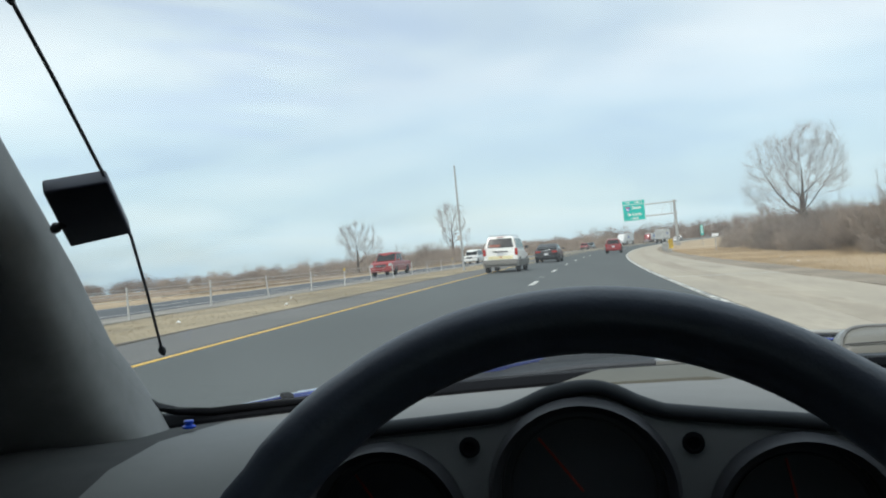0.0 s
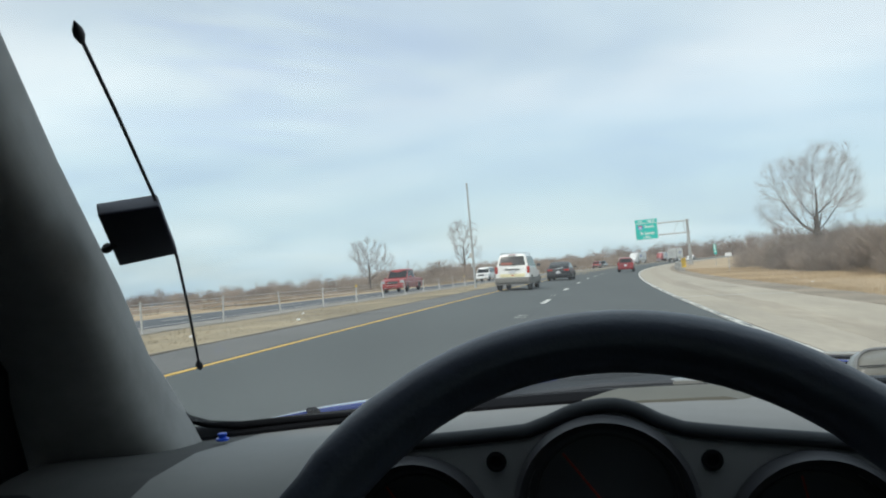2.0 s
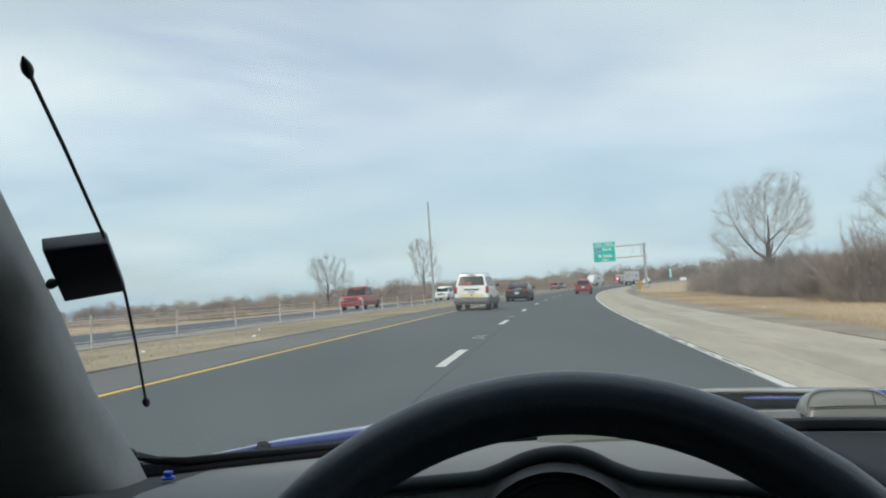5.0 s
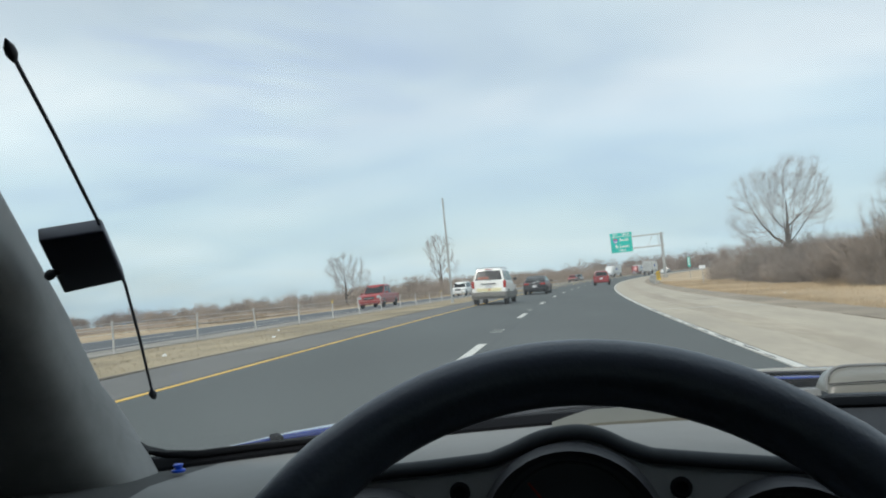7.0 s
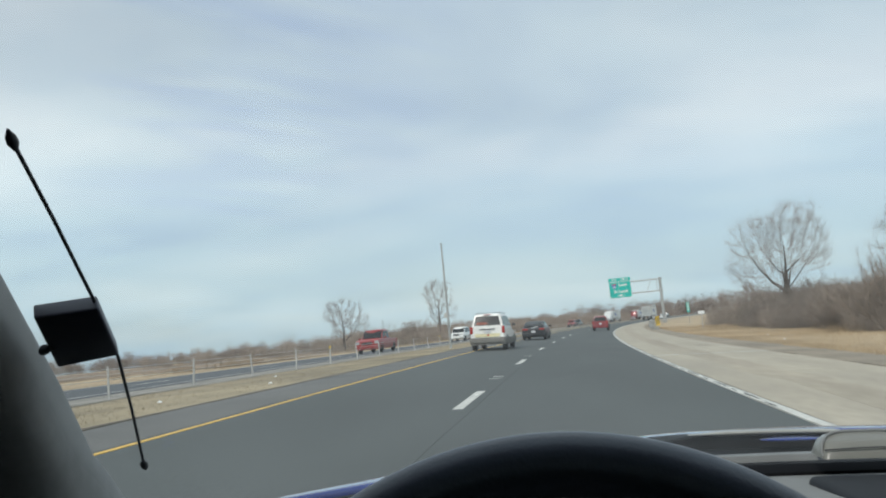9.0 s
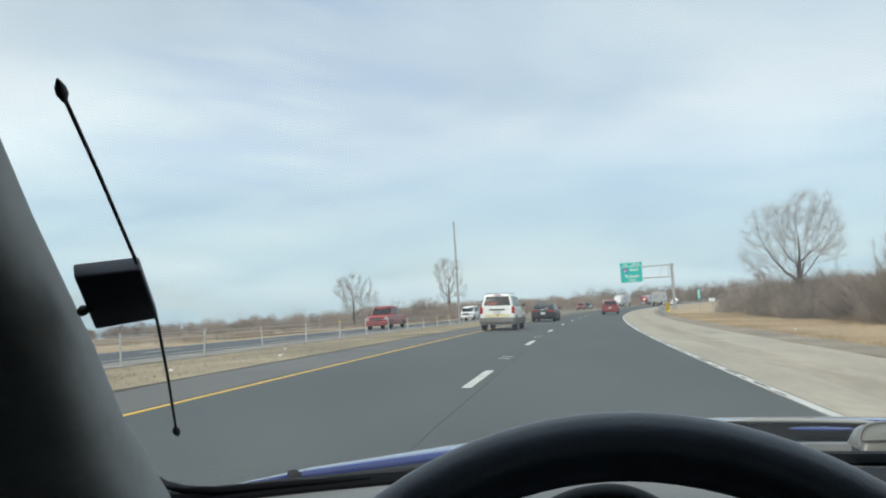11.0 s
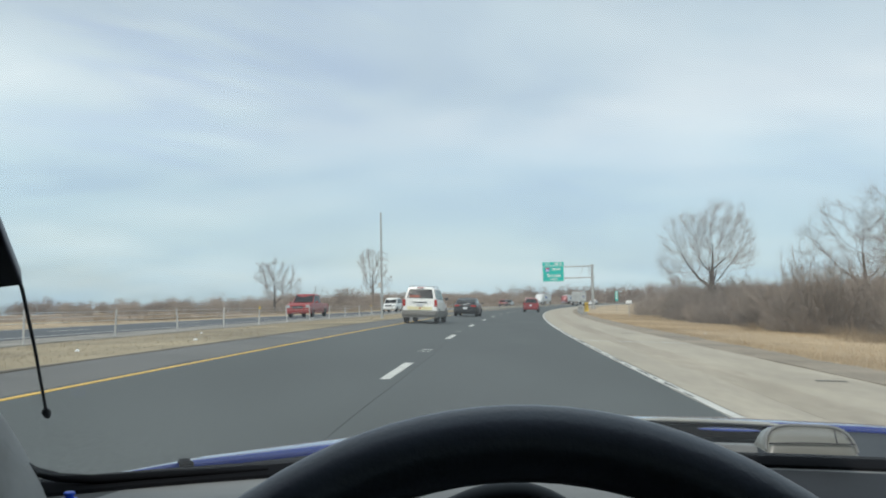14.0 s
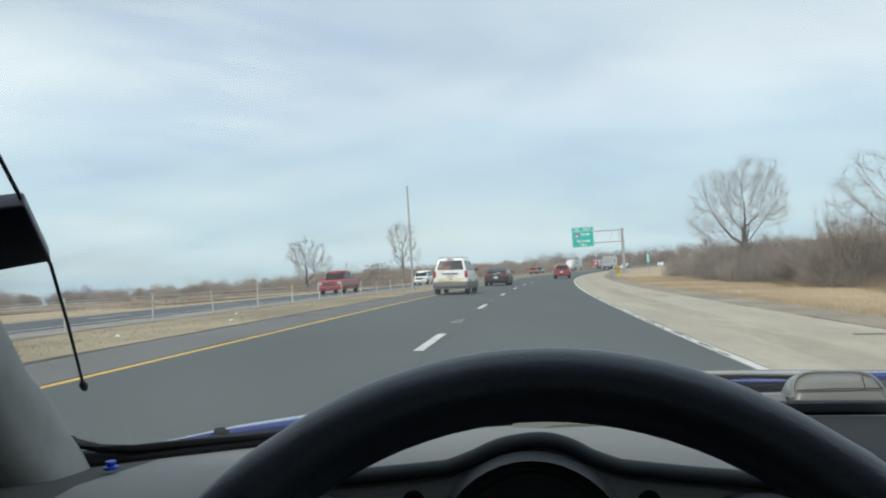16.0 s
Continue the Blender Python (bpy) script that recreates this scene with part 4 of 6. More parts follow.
    # pale wiper pieces beyond the cluster
    part("wiper_pivot", boxed((0.125, 1.118, 0.884), (0.042, 0.030, 0.012), 0.005, seg=2), M_LENS, car, "pale plastic wiper pivot cover", smooth=40)
    return car


cabin()


def antenna_unit():
    """A film aerial stuck to the glass, with its black amplifier box."""
    th = thing("glass_antenna", "black square box on a thin aerial rod on the windscreen", "antenna")
    tl, tr2, br, bl = Vector((-0.3714, 0.5225, 1.1084)), Vector((-0.3171, 0.5190, 1.1121)), Vector((-0.3324, 0.5700, 1.0774)), Vector((-0.3880, 0.5745, 1.0698))
    back = Vector((-0.0085, 0.0105, 0.0110))
    q = [tl, tr2, br, bl]
    bm = bmesh.new()
    f = [bm.verts.new(p) for p in q]
    b = [bm.verts.new(p + back) for p in q]
    bm.faces.new(f)
    bm.faces.new(b[::-1])
    for i in range(4):
        bm.faces.new((f[i], b[i], b[(i + 1) % 4], f[(i + 1) % 4]))
    bmesh.ops.bevel(bm, geom=list(bm.edges), offset=0.0022, segments=3, affect='EDGES', profile=0.5)
    part("amplifier_box", bm, M_NAVY, th, "black plastic box with rounded edges", smooth=50)
    a, c = Vector((-0.3075, 0.417, 1.2095)), Vector((-0.3855, 0.697, 0.9735))
    part("rod", tube([a, (-0.3145, 0.465, 1.1695), (-0.3235, 0.522, 1.1200), (-0.3375, 0.577, 1.0755), (-0.358, 0.630, 1.031), c], 0.0013, 8), M_BLACK, th)
    d = (c - a).normalized()
    for p, sg in ((a, -1), (c, 1)):
        part("tip", tube([p - d * sg * 0.006, p - d * sg * 0.001, p + d * sg * 0.004, p + d * sg * 0.0095], [0.0016, 0.0036, 0.0032, 0.0006], 10), M_BLACK, th, smooth=50)
    e = tl.lerp(bl, 0.55)
    part("clip", tube([e + Vector((0.004, 0, 0)), e + Vector((-0.0035, 0.003, -0.002)), e + Vector((-0.005, 0.004, -0.002)), e + Vector((-0.010, 0.009, -0.003))], [0.003, 0.003, 0.0042, 0.0036], 10), M_BLACK, th, smooth=50)
    return th


antenna_unit()


def push_pin():
    th = thing("push_pin", "small blue plastic push pin on the grey dashboard", "pin", m=pose(-0.389, 0.747, 0.8885) @ Matrix.Diagonal((1.25, 1.25, 0.72, 1)))
    part("pin_body", lathe([(0.0050, 0), (0.0056, 0.001), (0.0054, 0.003), (0.0030, 0.0045), (0.0030, 0.0065), (0.0042, 0.0085), (0.0036, 0.0105), (0.0005, 0.0112)], Matrix.Identity(4), 16), M_PIN, th, smooth=50)


push_pin()


# ---- vehicles ----
def pane(quad, normal_out, t=0.012, inset=0.08, vin=None, rnd=True):
    """A slab on the quad (four points in order), inset and proud by t."""
    c = sum(quad, Vector()) / 4
    q = []
    for i in range(4):
        a, b, d = quad[i], quad[(i + 1) % 4], quad[i - 1]
        q.append(a + (b - a).normalized() * inset + (d - a).normalized() * inset)
    bm = bmesh.new()
    f = [bm.verts.new(p + normal_out * t) for p in q]
    k = [bm.verts.new(p - normal_out * 0.02) for p in q]
    bm.faces.new(f)
    bm.faces.new(k[::-1])
    for i in range(4):
        bm.faces.new((f[i], k[i], k[(i + 1) % 4], f[(i + 1) % 4]))
    return bm


def wheel_parts(parent, x, y, r, w=0.22):
    sg = 1 if x > 0 else -1
    m = pose(x, y, r, 0, 90 * sg, 0)
    ty = part("wheel", lathe([(r * 0.66, -w / 2), (r * 0.93, -w / 2), (r, -w * 0.32), (r, w * 0.32), (r * 0.93, w / 2), (r * 0.66, w / 2)], m, 24), M_RUBBER, parent, "black tyre", smooth=40)
    part("rim", lathe([(r * 0.66, w * 0.30), (r * 0.64, w * 0.50), (r * 0.55, w * 0.42), (r * 0.2, w * 0.36), (r * 0.16, w * 0.46), (0.001, w * 0.46)], m, 20), M_RIM, ty, smooth=40)


def vehicle(name, label, category, m, paint, L=4.5, W=1.8, H=1.5, kind="sedan", clad=None, group="", detail=True, face="rear", waist=None):
    """A road car: lower body lofted along its length, glasshouse, panes, bumpers, lamps, mirrors, wheels."""
    th = thing(name, label, category, group, "", m)
    hw = W / 2
    r = 0.34 if kind in ("suv", "jeep", "pickup") else 0.31
    y0, y1 = -L / 2, L / 2
    clear = 0.30 if kind in ("suv", "jeep", "pickup") else 0.20
    belt = {"sedan": 0.92, "suv": 1.02, "jeep": 1.10, "pickup": 1.10}[kind]
    belt = waist or belt
    hood = {"sedan": 0.84, "suv": 1.00, "jeep": 1.08, "pickup": 1.12}[kind]
    if kind == "sedan":
        deck = [(y0, 0.70), (y0 + 0.06, 0.90), (y0 + 0.35, 0.95), (y0 + 0.95, 0.95), (y1 - 1.55, 0.93), (y1 - 1.1, 0.90), (y1 - 0.35, 0.80), (y1 - 0.06, 0.70), (y1, 0.55)]
        house = [(y0 + 0.45, 0.95, 0.95), (y0 + 1.15, H - 0.03, 0.95), (y0 + 1.9, H, 0.94), (y1 - 2.1, H - 0.02, 0.93), (y1 - 1.25, 0.92, 0.92)]
    elif kind == "pickup":
        deck = [(y0, 0.95), (y0 + 0.05, 1.08), (y0 + 1.9, 1.10), (y0 + 2.0, 1.10), (y1 - 1.5, 1.12), (y1 - 0.9, 1.12), (y1 - 0.2, 1.06), (y1 - 0.03, 0.95), (y1, 0.70)]
        house = [(y0 + 1.95, 1.10, 1.10), (y0 + 2.15, H - 0.02, 1.10), (y0 + 2.6, H, 1.10), (y1 - 2.05, H - 0.03, 1.11), (y1 - 1.35, 1.11, 1.11)]
    else:
        deck = [(y0, 0.75), (y0 + 0.03, belt), (y0 + 0.8, belt), (y1 - 1.5, belt), (y1 - 1.15, hood + 0.01), (y1 - 0.4, hood - 0.05), (y1 - 0.08, hood - 0.16), (y1, 0.62)]
        lean = 0.07 if kind == "jeep" else 0.26
        house = [(y0 + 0.035, belt, belt), (y0 + lean, H - 0.06, belt), (y0 + lean + 0.18, H, belt), (y1 - 1.95, H - 0.02, belt), (y1 - 1.75 + (0.2 if kind == "jeep" else 0), H - 0.10, belt), (y1 - 1.22, belt - 0.01, belt - 0.02)]
    secs = []
    for i, (y, zt) in enumerate(deck):
        e = 0.90 if i in (0, len(deck) - 1) else (0.96 if i in (1, len(deck) - 2) else 1.0)
        h = hw * e
        zb = clear + (0.10 if i in (0, len(deck) - 1) else 0)
        zm = zb + 0.55 * (zt - zb)
        ring = [(-h * 0.93, y, zb), (-h, y, zb + 0.12), (-h, y, zm), (-h * 0.965, y, zt - 0.05), (-h * 0.90, y, zt)]
        secs.append(ring + [(-x, yy, z) for x, yy, z in ring[::-1]])
    body = part("body", rings(secs), paint, th, smooth=35)
    if clad:
        secs = []
        for y, e in ((y0 - 0.02, 0.90), (y0 + 0.04, 1.0), (y1 - 0.06, 1.0), (y1 + 0.02, 0.88)):
            h = hw * e + 0.018
            ring = [(-h * 0.95, y, clear - 0.02), (-h, y, clear + 0.08), (-h, y, clear + 0.30), (-h + 0.03, y, clear + 0.33)]
            secs.append(ring + [(-x, yy, z) for x, yy, z in ring[::-1]])
        part("cladding", rings(secs), clad, th, "grey plastic lower cladding", smooth=35)
    gsec, corners = [], []
    taper = 0.17 if kind == "suv" else 0.13
    for i, (y, zt, zb) in enumerate(house):
        f = min(1.0, max(0.0, (zt - zb) / (H - belt)))
        ht = hw * (0.90 - taper * f)
        zt = max(zt, zb + 0.01)
        ring = [(-hw * 0.905, y, zb - 0.03), (-ht, y, zt - 0.10 * f - 0.006), (-ht + 0.025, y, zt - 0.045 * f - 0.003), (-ht + 0.08, y, zt - 0.012 * f), (-ht + 0.17, y, zt), (0, y, zt + 0.015 * f)]
        gsec.append(ring + [(-x, yy, z) for x, yy, z in ring[:5][::-1]])
        corners.append((Vector((-hw * 0.905, y, zb)), Vector((-ht, y, zt - 0.03))))
    part("cabin", rings(gsec), paint, th, smooth=35)
    # rear and front glass
    (b0, t0), (b1, t1) = corners[0], corners[1]
    mirror = lambda p: Vector((-p.x, p.y, p.z))
    lo, hi = (Vector((0.07, 0, 0.04)), Vector((0.05, -0.012, 0.0))) if kind == "suv" else (Vector((0.06, 0, 0.05)), Vector((0.02, 0, -0.02)))
    quad = [b0 + lo, mirror(b0 + lo), mirror(t1 + hi), t1 + hi]
    nrm = (quad[1] - quad[0]).cross(quad[3] - quad[0]).normalized()
    part("rear_window", pane(quad, nrm, 0.014, 0.05), M_GLASSDARK, th, "dark tinted rear window")
    b2, t2 = corners[-1][0], corners[-2][1]
    quad = [mirror(b2 + Vector((0.05, 0, 0.05))), b2 + Vector((0.05, 0, 0.05)), t2, mirror(t2)]
    nrm = (quad[1] - quad[0]).cross(quad[3] - quad[0]).normalized()
    part("front_window", pane(quad, nrm, 0.014, 0.05), M_GLASSDARK, th, "dark windscreen")
    # side panes
    if kind == "sedan":
        sp = [(y0 + 0.85, y0 + 1.22, y0 + 2.02, y0 + 2.02), (y0 + 2.10, y0 + 2.10, y1 - 1.40, y1 - 2.08)]
    elif kind == "pickup":
        sp = [(y0 + 2.15, y0 + 2.28, y0 + 2.95, y0 + 2.95), (y0 + 3.03, y0 + 3.03, y1 - 1.45, y1 - 2.0)]
    else:
        sp = [(y0 + 0.16, y0 + 0.36, y0 + 1.05, y0 + 1.05), (y0 + 1.12, y0 + 1.12, y0 + 1.98, y0 + 1.98), (y0 + 2.06, y0 + 2.06, y1 - 1.34, y1 - 1.84)]
    for sg in (-1, 1):
        for ya, yb, yc, yd in sp:
            zb = belt + 0.03
            zt = H - 0.12
            xb, xt = sg * hw * 0.897, sg * hw * (0.90 - taper * (zt - belt) / (H - belt))
            q = [Vector((xb, ya, zb)), Vector((xt, yb, zt)), Vector((xt, yd, zt)), Vector((xb, yc, zb))]
            n = (q[1] - q[0]).cross(q[3] - q[0]).normalized()
            if n.x * sg < 0:
                n = -n
            part("side_window", pane(q, n, 0.010, 0.02), M_GLASSDARK, th)
        part("wing_mirror", boxed((sg * (hw + 0.09), y1 - 1.45 if kind != "pickup" else y1 - 1.6, belt + 0.09), (0.19, 0.10, 0.14), 0.03, seg=2), paint if kind != "suv" else M_BLACK, th, smooth=40)
        # lamps
        if kind == "sedan":
            part("tail_light", boxed((sg * (hw - 0.27), y0 + 0.015, 0.80), (0.40, 0.07, 0.14), 0.02, seg=2), M_TAILRED, th, "red tail light", smooth=40)
            part("headlight", boxed((sg * (hw - 0.25), y1 - 0.08, 0.63), (0.36, 0.14, 0.13), 0.03, seg=2), M_HEADLAMP, th, "clear headlight", smooth=40)
        elif kind == "pickup":
            part("tail_light", boxed((sg * (hw - 0.09), y0 + 0.015, 0.86), (0.14, 0.07, 0.34), 0.02, seg=2), M_TAILRED, th, "red tail light", smooth=40)
            part("headlight", boxed((sg * (hw - 0.20), y1 - 0.04, 0.86), (0.30, 0.12, 0.24), 0.03, seg=2), M_HEADLAMP, th, "clear headlight", smooth=40)
        else:
            part("tail_light", boxed((sg * (hw - 0.085), y0 + 0.03, 1.0 if waist else 0.95), (0.15, 0.09, 0.34 if waist else 0.30), 0.02, seg=2), M_TAILRED, th, "red tail light", smooth=40)
            part("headlight", boxed((sg * (hw - 0.24), y1 - 0.10, 0.78), (0.32, 0.14, 0.18), 0.03, seg=2), M_HEADLAMP, th, "clear headlight", smooth=40)
        for yy in (y0 + 0.78 if kind != "pickup" else y0 + 1.15, y1 - 0.85 if kind != "pickup" else y1 - 0.95):
            wheel_parts(th, sg * (hw - 0.11), yy, r)
            bm = bmesh.new()
            tube([(sg * (hw + 0.004), yy + (r + 0.05) * math.cos(a), r + (r + 0.05) * math.sin(a)) for a in [math.pi * k / 12 for k in range(13)]], 0.028, 6, bm)
            part("wheel_arch", bm, clad or M_BLACK, th, smooth=60)
    zbump = clear + 0.20
    part("rear_bumper", boxed((0, y0 - 0.03, zbump), (W * 0.95, 0.16, 0.24), 0.05, seg=2), clad or paint, th, smooth=40)
    part("front_bumper", boxed((0, y1 - 0.01, zbump), (W * 0.93, 0.16, 0.26), 0.05, seg=2), clad or paint, th, smooth=40)
    part("grille", boxed((0, y1 + 0.005, 0.66 if kind == "sedan" else 0.80), (W * 0.45, 0.05, 0.14 if kind == "sedan" else 0.22), 0.02), M_BLACK, th)
    zp = {"sedan": 0.62, "suv": 0.90 if waist else 0.80, "jeep": 0.70, "pickup": 0.55}[kind]
    part("number_plate", boxed((0, y0 - 0.035 - (0.08 if kind == "pickup" else 0), zp), (0.31, 0.03, 0.16), 0.006), M_PLATE, th, "pale number plate")
    return th


def detail_white_suv(th, L, W, H):
    y0, hw = -L / 2, W / 2
    part("tailgate_band", boxed((0, y0 - 0.012, 0.735), (W * 0.70, 0.03, 0.16), 0.008), M_BAND, th, "pale yellow band across the tailgate")
    part("tailgate_handle", boxed((0, y0 - 0.005, 1.03), (W * 0.42, 0.06, 0.05), 0.012), M_BLACK, th, "dark tailgate handle strip")
    part("badge", boxed((0.02, y0 - 0.03, 0.745), (0.12, 0.02, 0.05), 0.01), M_SIGNRED, th)
    part("high_brake_light", boxed((0, y0 + 0.19, H - 0.055), (0.34, 0.05, 0.035), 0.008), M_TAILRED, th)
    part("rear_wiper", tube([(0.02, y0 + 0.045, 1.20), (0.25, y0 + 0.06, 1.26), (0.42, y0 + 0.065, 1.27)], 0.009, 6), M_BLACK, th)
    part("cargo", boxed((-0.27, y0 + 0.080, 1.31), (0.56, 0.03, 0.15), 0.03, rot=pose(0, 0, 0, -20, 0, 0)), M_REDBLOCK, th, "dull red block behind the rear glass")
    for sg in (-1, 1):
        part("roof_rail", tube([(sg * (hw - 0.27), y0 + 0.42, H - 0.02), (sg * (hw - 0.27), y0 + 0.5, H + 0.03), (sg * (hw - 0.27), y0 + 2.2, H + 0.03), (sg * (hw - 0.27), y0 + 2.3, H - 0.03)], 0.013, 8), M_BLACK, th)
    part("roof_crossbar", tube([(-hw + 0.27, y0 + 0.7, H + 0.03), (hw - 0.27, y0 + 0.7, H + 0.03)], 0.011, 8), M_BLACK, th)


def on_road(s, d, back=False, turn=0.0):
    a = line(s)[2]
    p = at(s, d, 0.0)
    lean = math.degrees(math.atan(BANK)) if d < -6.6 else 0.0
    return Matrix.Translation(p) @ pose(0, 0, 0, 0, -lean, 0) @ pose(0, 0, 0, 0, 0, -math.degrees(a) + (180 if back else 0) + turn)


suv = vehicle("suv", "white SUV with grey lower cladding driving ahead", "car", on_road(39.6, -4.08, turn=-1.2), M_CARWHITE, 4.43, 1.74, 1.80, "suv", M_CLAD, waist=1.14)
detail_white_suv(suv, 4.43, 1.74, 1.80)
sed = vehicle("sedan", "black sedan with red tail lights driving ahead", "car", on_road(60.0, -3.45, turn=-1.0), M_CARBLACK, 4.65, 1.78, 1.40, "sedan")
# white bar painted in as the pale reflection on the boot lid
part("boot_sticker", boxed((0.10, -2.27, 0.93), (0.50, 0.03, 0.05), 0.01, rot=pose(0, 0, 0, 0, -12, 0)), M_SIGNWHITE, sed, "pale reflection on the boot lid, put in as a white bar")
vehicle("suv", "red SUV driving well ahead on the bend", "car", on_road(94.8, 0.72), M_CARRED, 4.5, 1.86, 1.70, "suv")
# oncoming traffic beyond the median
vehicle("suv", "white SUV coming the other way beyond the median", "car", on_road(96, -16.9, True), M_CARWHITE, 4.7, 1.9, 1.78, "suv", group="oncoming traffic")
vehicle("sedan", "silver sedan coming the other way beyond the median", "car", on_road(138, -20.4, True), M_CARSILVER, 4.6, 1.8, 1.46, "sedan", group="oncoming traffic")
vehicle("pickup", "red pickup truck coming the other way beyond the median", "truck", on_road(62, -16.9, True), M_CARDARKRED, 5.6, 1.98, 1.88, "pickup", group="oncoming traffic")
vehicle("off_roader", "dark red boxy off-roader coming the other way", "car", on_road(205, -17.0, True), M_CARDARKRED, 4.2, 1.85, 1.85, "jeep", M_BLACK, group="oncoming traffic")
vehicle("pickup", "dark pickup truck coming the other way beyond the median", "truck", on_road(232, -20.5, True), M_CARDARK, 5.7, 2.0, 1.92, "pickup", group="oncoming traffic")
# far traffic ahead
vehicle("sedan", "dark sedan far ahead on the bend", "car", on_road(150, -3.2), M_CARDARK, 4.6, 1.8, 1.45, "sedan", group="far traffic")
vehicle("sedan", "white sedan far ahead on the bend", "car", on_road(265, 0.6), M_CARWHITE, 4.6, 1.8, 1.45, "sedan", group="far traffic")
vehicle("suv", "silver SUV far ahead on the bend", "car", on_road(300, -3.3), M_CARSILVER, 4.6, 1.85, 1.7, "suv", group="far traffic")


def semi(name, label, m, cab, length=13.5):
    """A tractor unit with a box trailer; faces +y."""
    th = thing(name, label, "truck", "", "", m)
    part("trailer_box", boxed((0, -length / 2 + 1.0, 2.55), (2.55, length, 2.75), 0.04), M_TRAILER, th, "white box trailer")
    for sg in (-1, 1):
        part("side_rail", boxed((sg * 1.27, -length / 2 + 1.0, 1.28), (0.06, length - 0.1, 0.20), 0.01), M_CLAD, th)
        part("side_skirt", boxed((sg * 1.22, -length / 2 + 0.6, 0.82), (0.05, length * 0.45, 0.72), 0.01), M_TRAILER, th)
        for k, w in enumerate((0.5, 0.42, 0.42, 0.38, 0.34)):
            part("lettering_bar", boxed((sg * 1.281, -length / 2 + 2.6 - k * 0.62 * sg, 2.75), (0.02, w, 0.62), 0.01, rot=pose(0, 0, 0, 12, 0, 0)), M_SIGNBLUE, th, "dark blue lettering bar")
        part("lettering_bar", boxed((sg * 1.281, -length / 2 + 1.5, 2.30), (0.02, 3.4, 0.08), 0.01), M_SIGNBLUE, th)
        for yy in (-length + 2.2, -length + 3.5, 0.2, 1.4, 4.9):
            wheel_parts(th, sg * 1.05, yy, 0.50, 0.32)
    part("rear_frame", boxed((0, -length + 0.96, 2.5), (2.58, 0.10, 2.8), 0.02), M_STEEL, th)
    part("underride_bar", boxed((0, -length + 1.0, 0.55), (2.2, 0.08, 0.12), 0.02), M_STEEL, th)
    secs = []
    for y, z, w in ((2.3, 3.7, 1.15), (3.6, 3.6, 1.15), (4.2, 2.6, 1.1), (4.35, 2.0, 1.05), (5.6, 1.75, 0.95), (5.75, 0.7, 0.95)):
        secs.append([(-w, y, 0.6), (-w, y, z - 0.2), (-w + 0.2, y, z), (w - 0.2, y, z), (w, y, z - 0.2), (w, y, 0.6)])
    part("cab", rings(secs), cab, th, "tractor cab", smooth=30)
    part("front_window", boxed((0, 4.02, 2.75), (1.9, 0.06, 0.75), 0.02, rot=pose(0, 0, 0, 28, 0, 0)), M_GLASSDARK, th)
    part("front_bumper", boxed((0, 5.78, 0.62), (2.2, 0.2, 0.4), 0.05), M_CHROME, th)
    part("grille", boxed((0, 5.76, 1.2), (1.1, 0.1, 0.7), 0.03), M_CHROME, th)
    for sg in (-1, 1):
        part("headlight", boxed((sg * 0.82, 5.70, 1.05), (0.30, 0.14, 0.22), 0.03), M_HEADLAMP, th)
    part("fifth_wheel_frame", boxed((0, 1.5, 0.95), (0.9, 5.6, 0.25), 0.03), M_BLACK, th)
    return th


semi("semi_truck", "white semi-trailer truck with dark lettering bars coming the other way", on_road(268, -17.2, True), M_TRAILER)
semi("semi_truck", "red-cabbed semi-trailer truck coming the other way", on_road(330, -20.6, True), M_CARRED)
semi("semi_truck", "white semi-trailer truck far ahead on the bend", on_road(235, 0.7), M_TRAILER)


# ---- median cable fence, signs, poles ----
def cable_fence():
    S0, step, n = 5.2, 4.55, 62
    fence = thing("cable_fence", "weathered cable barrier posts with steel cables along the median", "fence")
    h = 0.86
    made = []
    for k in range(n):
        s = S0 + step * k
        bm = boxed((0, 0, h / 2 - 0.1), (0.052, 0.045, h + 0.2), 0.012)
        if made:
            bm.free()
            ob = new("post", made[0].data)
            ob.parent = fence
        else:
            ob = part("post", bm, M_POST, fence)
        made.append(ob)
        ob.matrix_local = stand(s, -12.05, 0.0, random.uniform(-6, 6)) @ pose(0, 0, 0, random.uniform(-3, 3), random.uniform(-4.5, 4.5), 0)
        if k % 6 == 1:
            part("reflector", boxed((0, 0, h - 0.06), (0.066, 0.055, 0.13), 0.006), M_REFLECT, ob, "yellow reflector cap")
    for hh in (0.50, 0.64, 0.78):
        part("cable", tube([at(S0 - 30 + 4.55 * k, -12.10, hh) for k in range(80)], 0.008, 5), M_CABLE, fence, "pale steel cable")


cable_fence()


def text_mesh(body, size, material, parent, m, name="lettering"):
    cu = bpy.data.curves.new("text", 'FONT')
    cu.body = body
    cu.size = size
    cu.align_x, cu.align_y = 'CENTER', 'CENTER'
    cu.extrude = 0.004
    cu.offset = size * 0.022
    tmp = new("text_source", cu)
    me = bpy.data.meshes.new_from_object(tmp)
    bpy.data.objects.remove(tmp)
    me.materials.clear()
    me.materials.append(material)
    ob = new(name, me)
    ob.parent = parent
    ob.matrix_local = m
    return ob


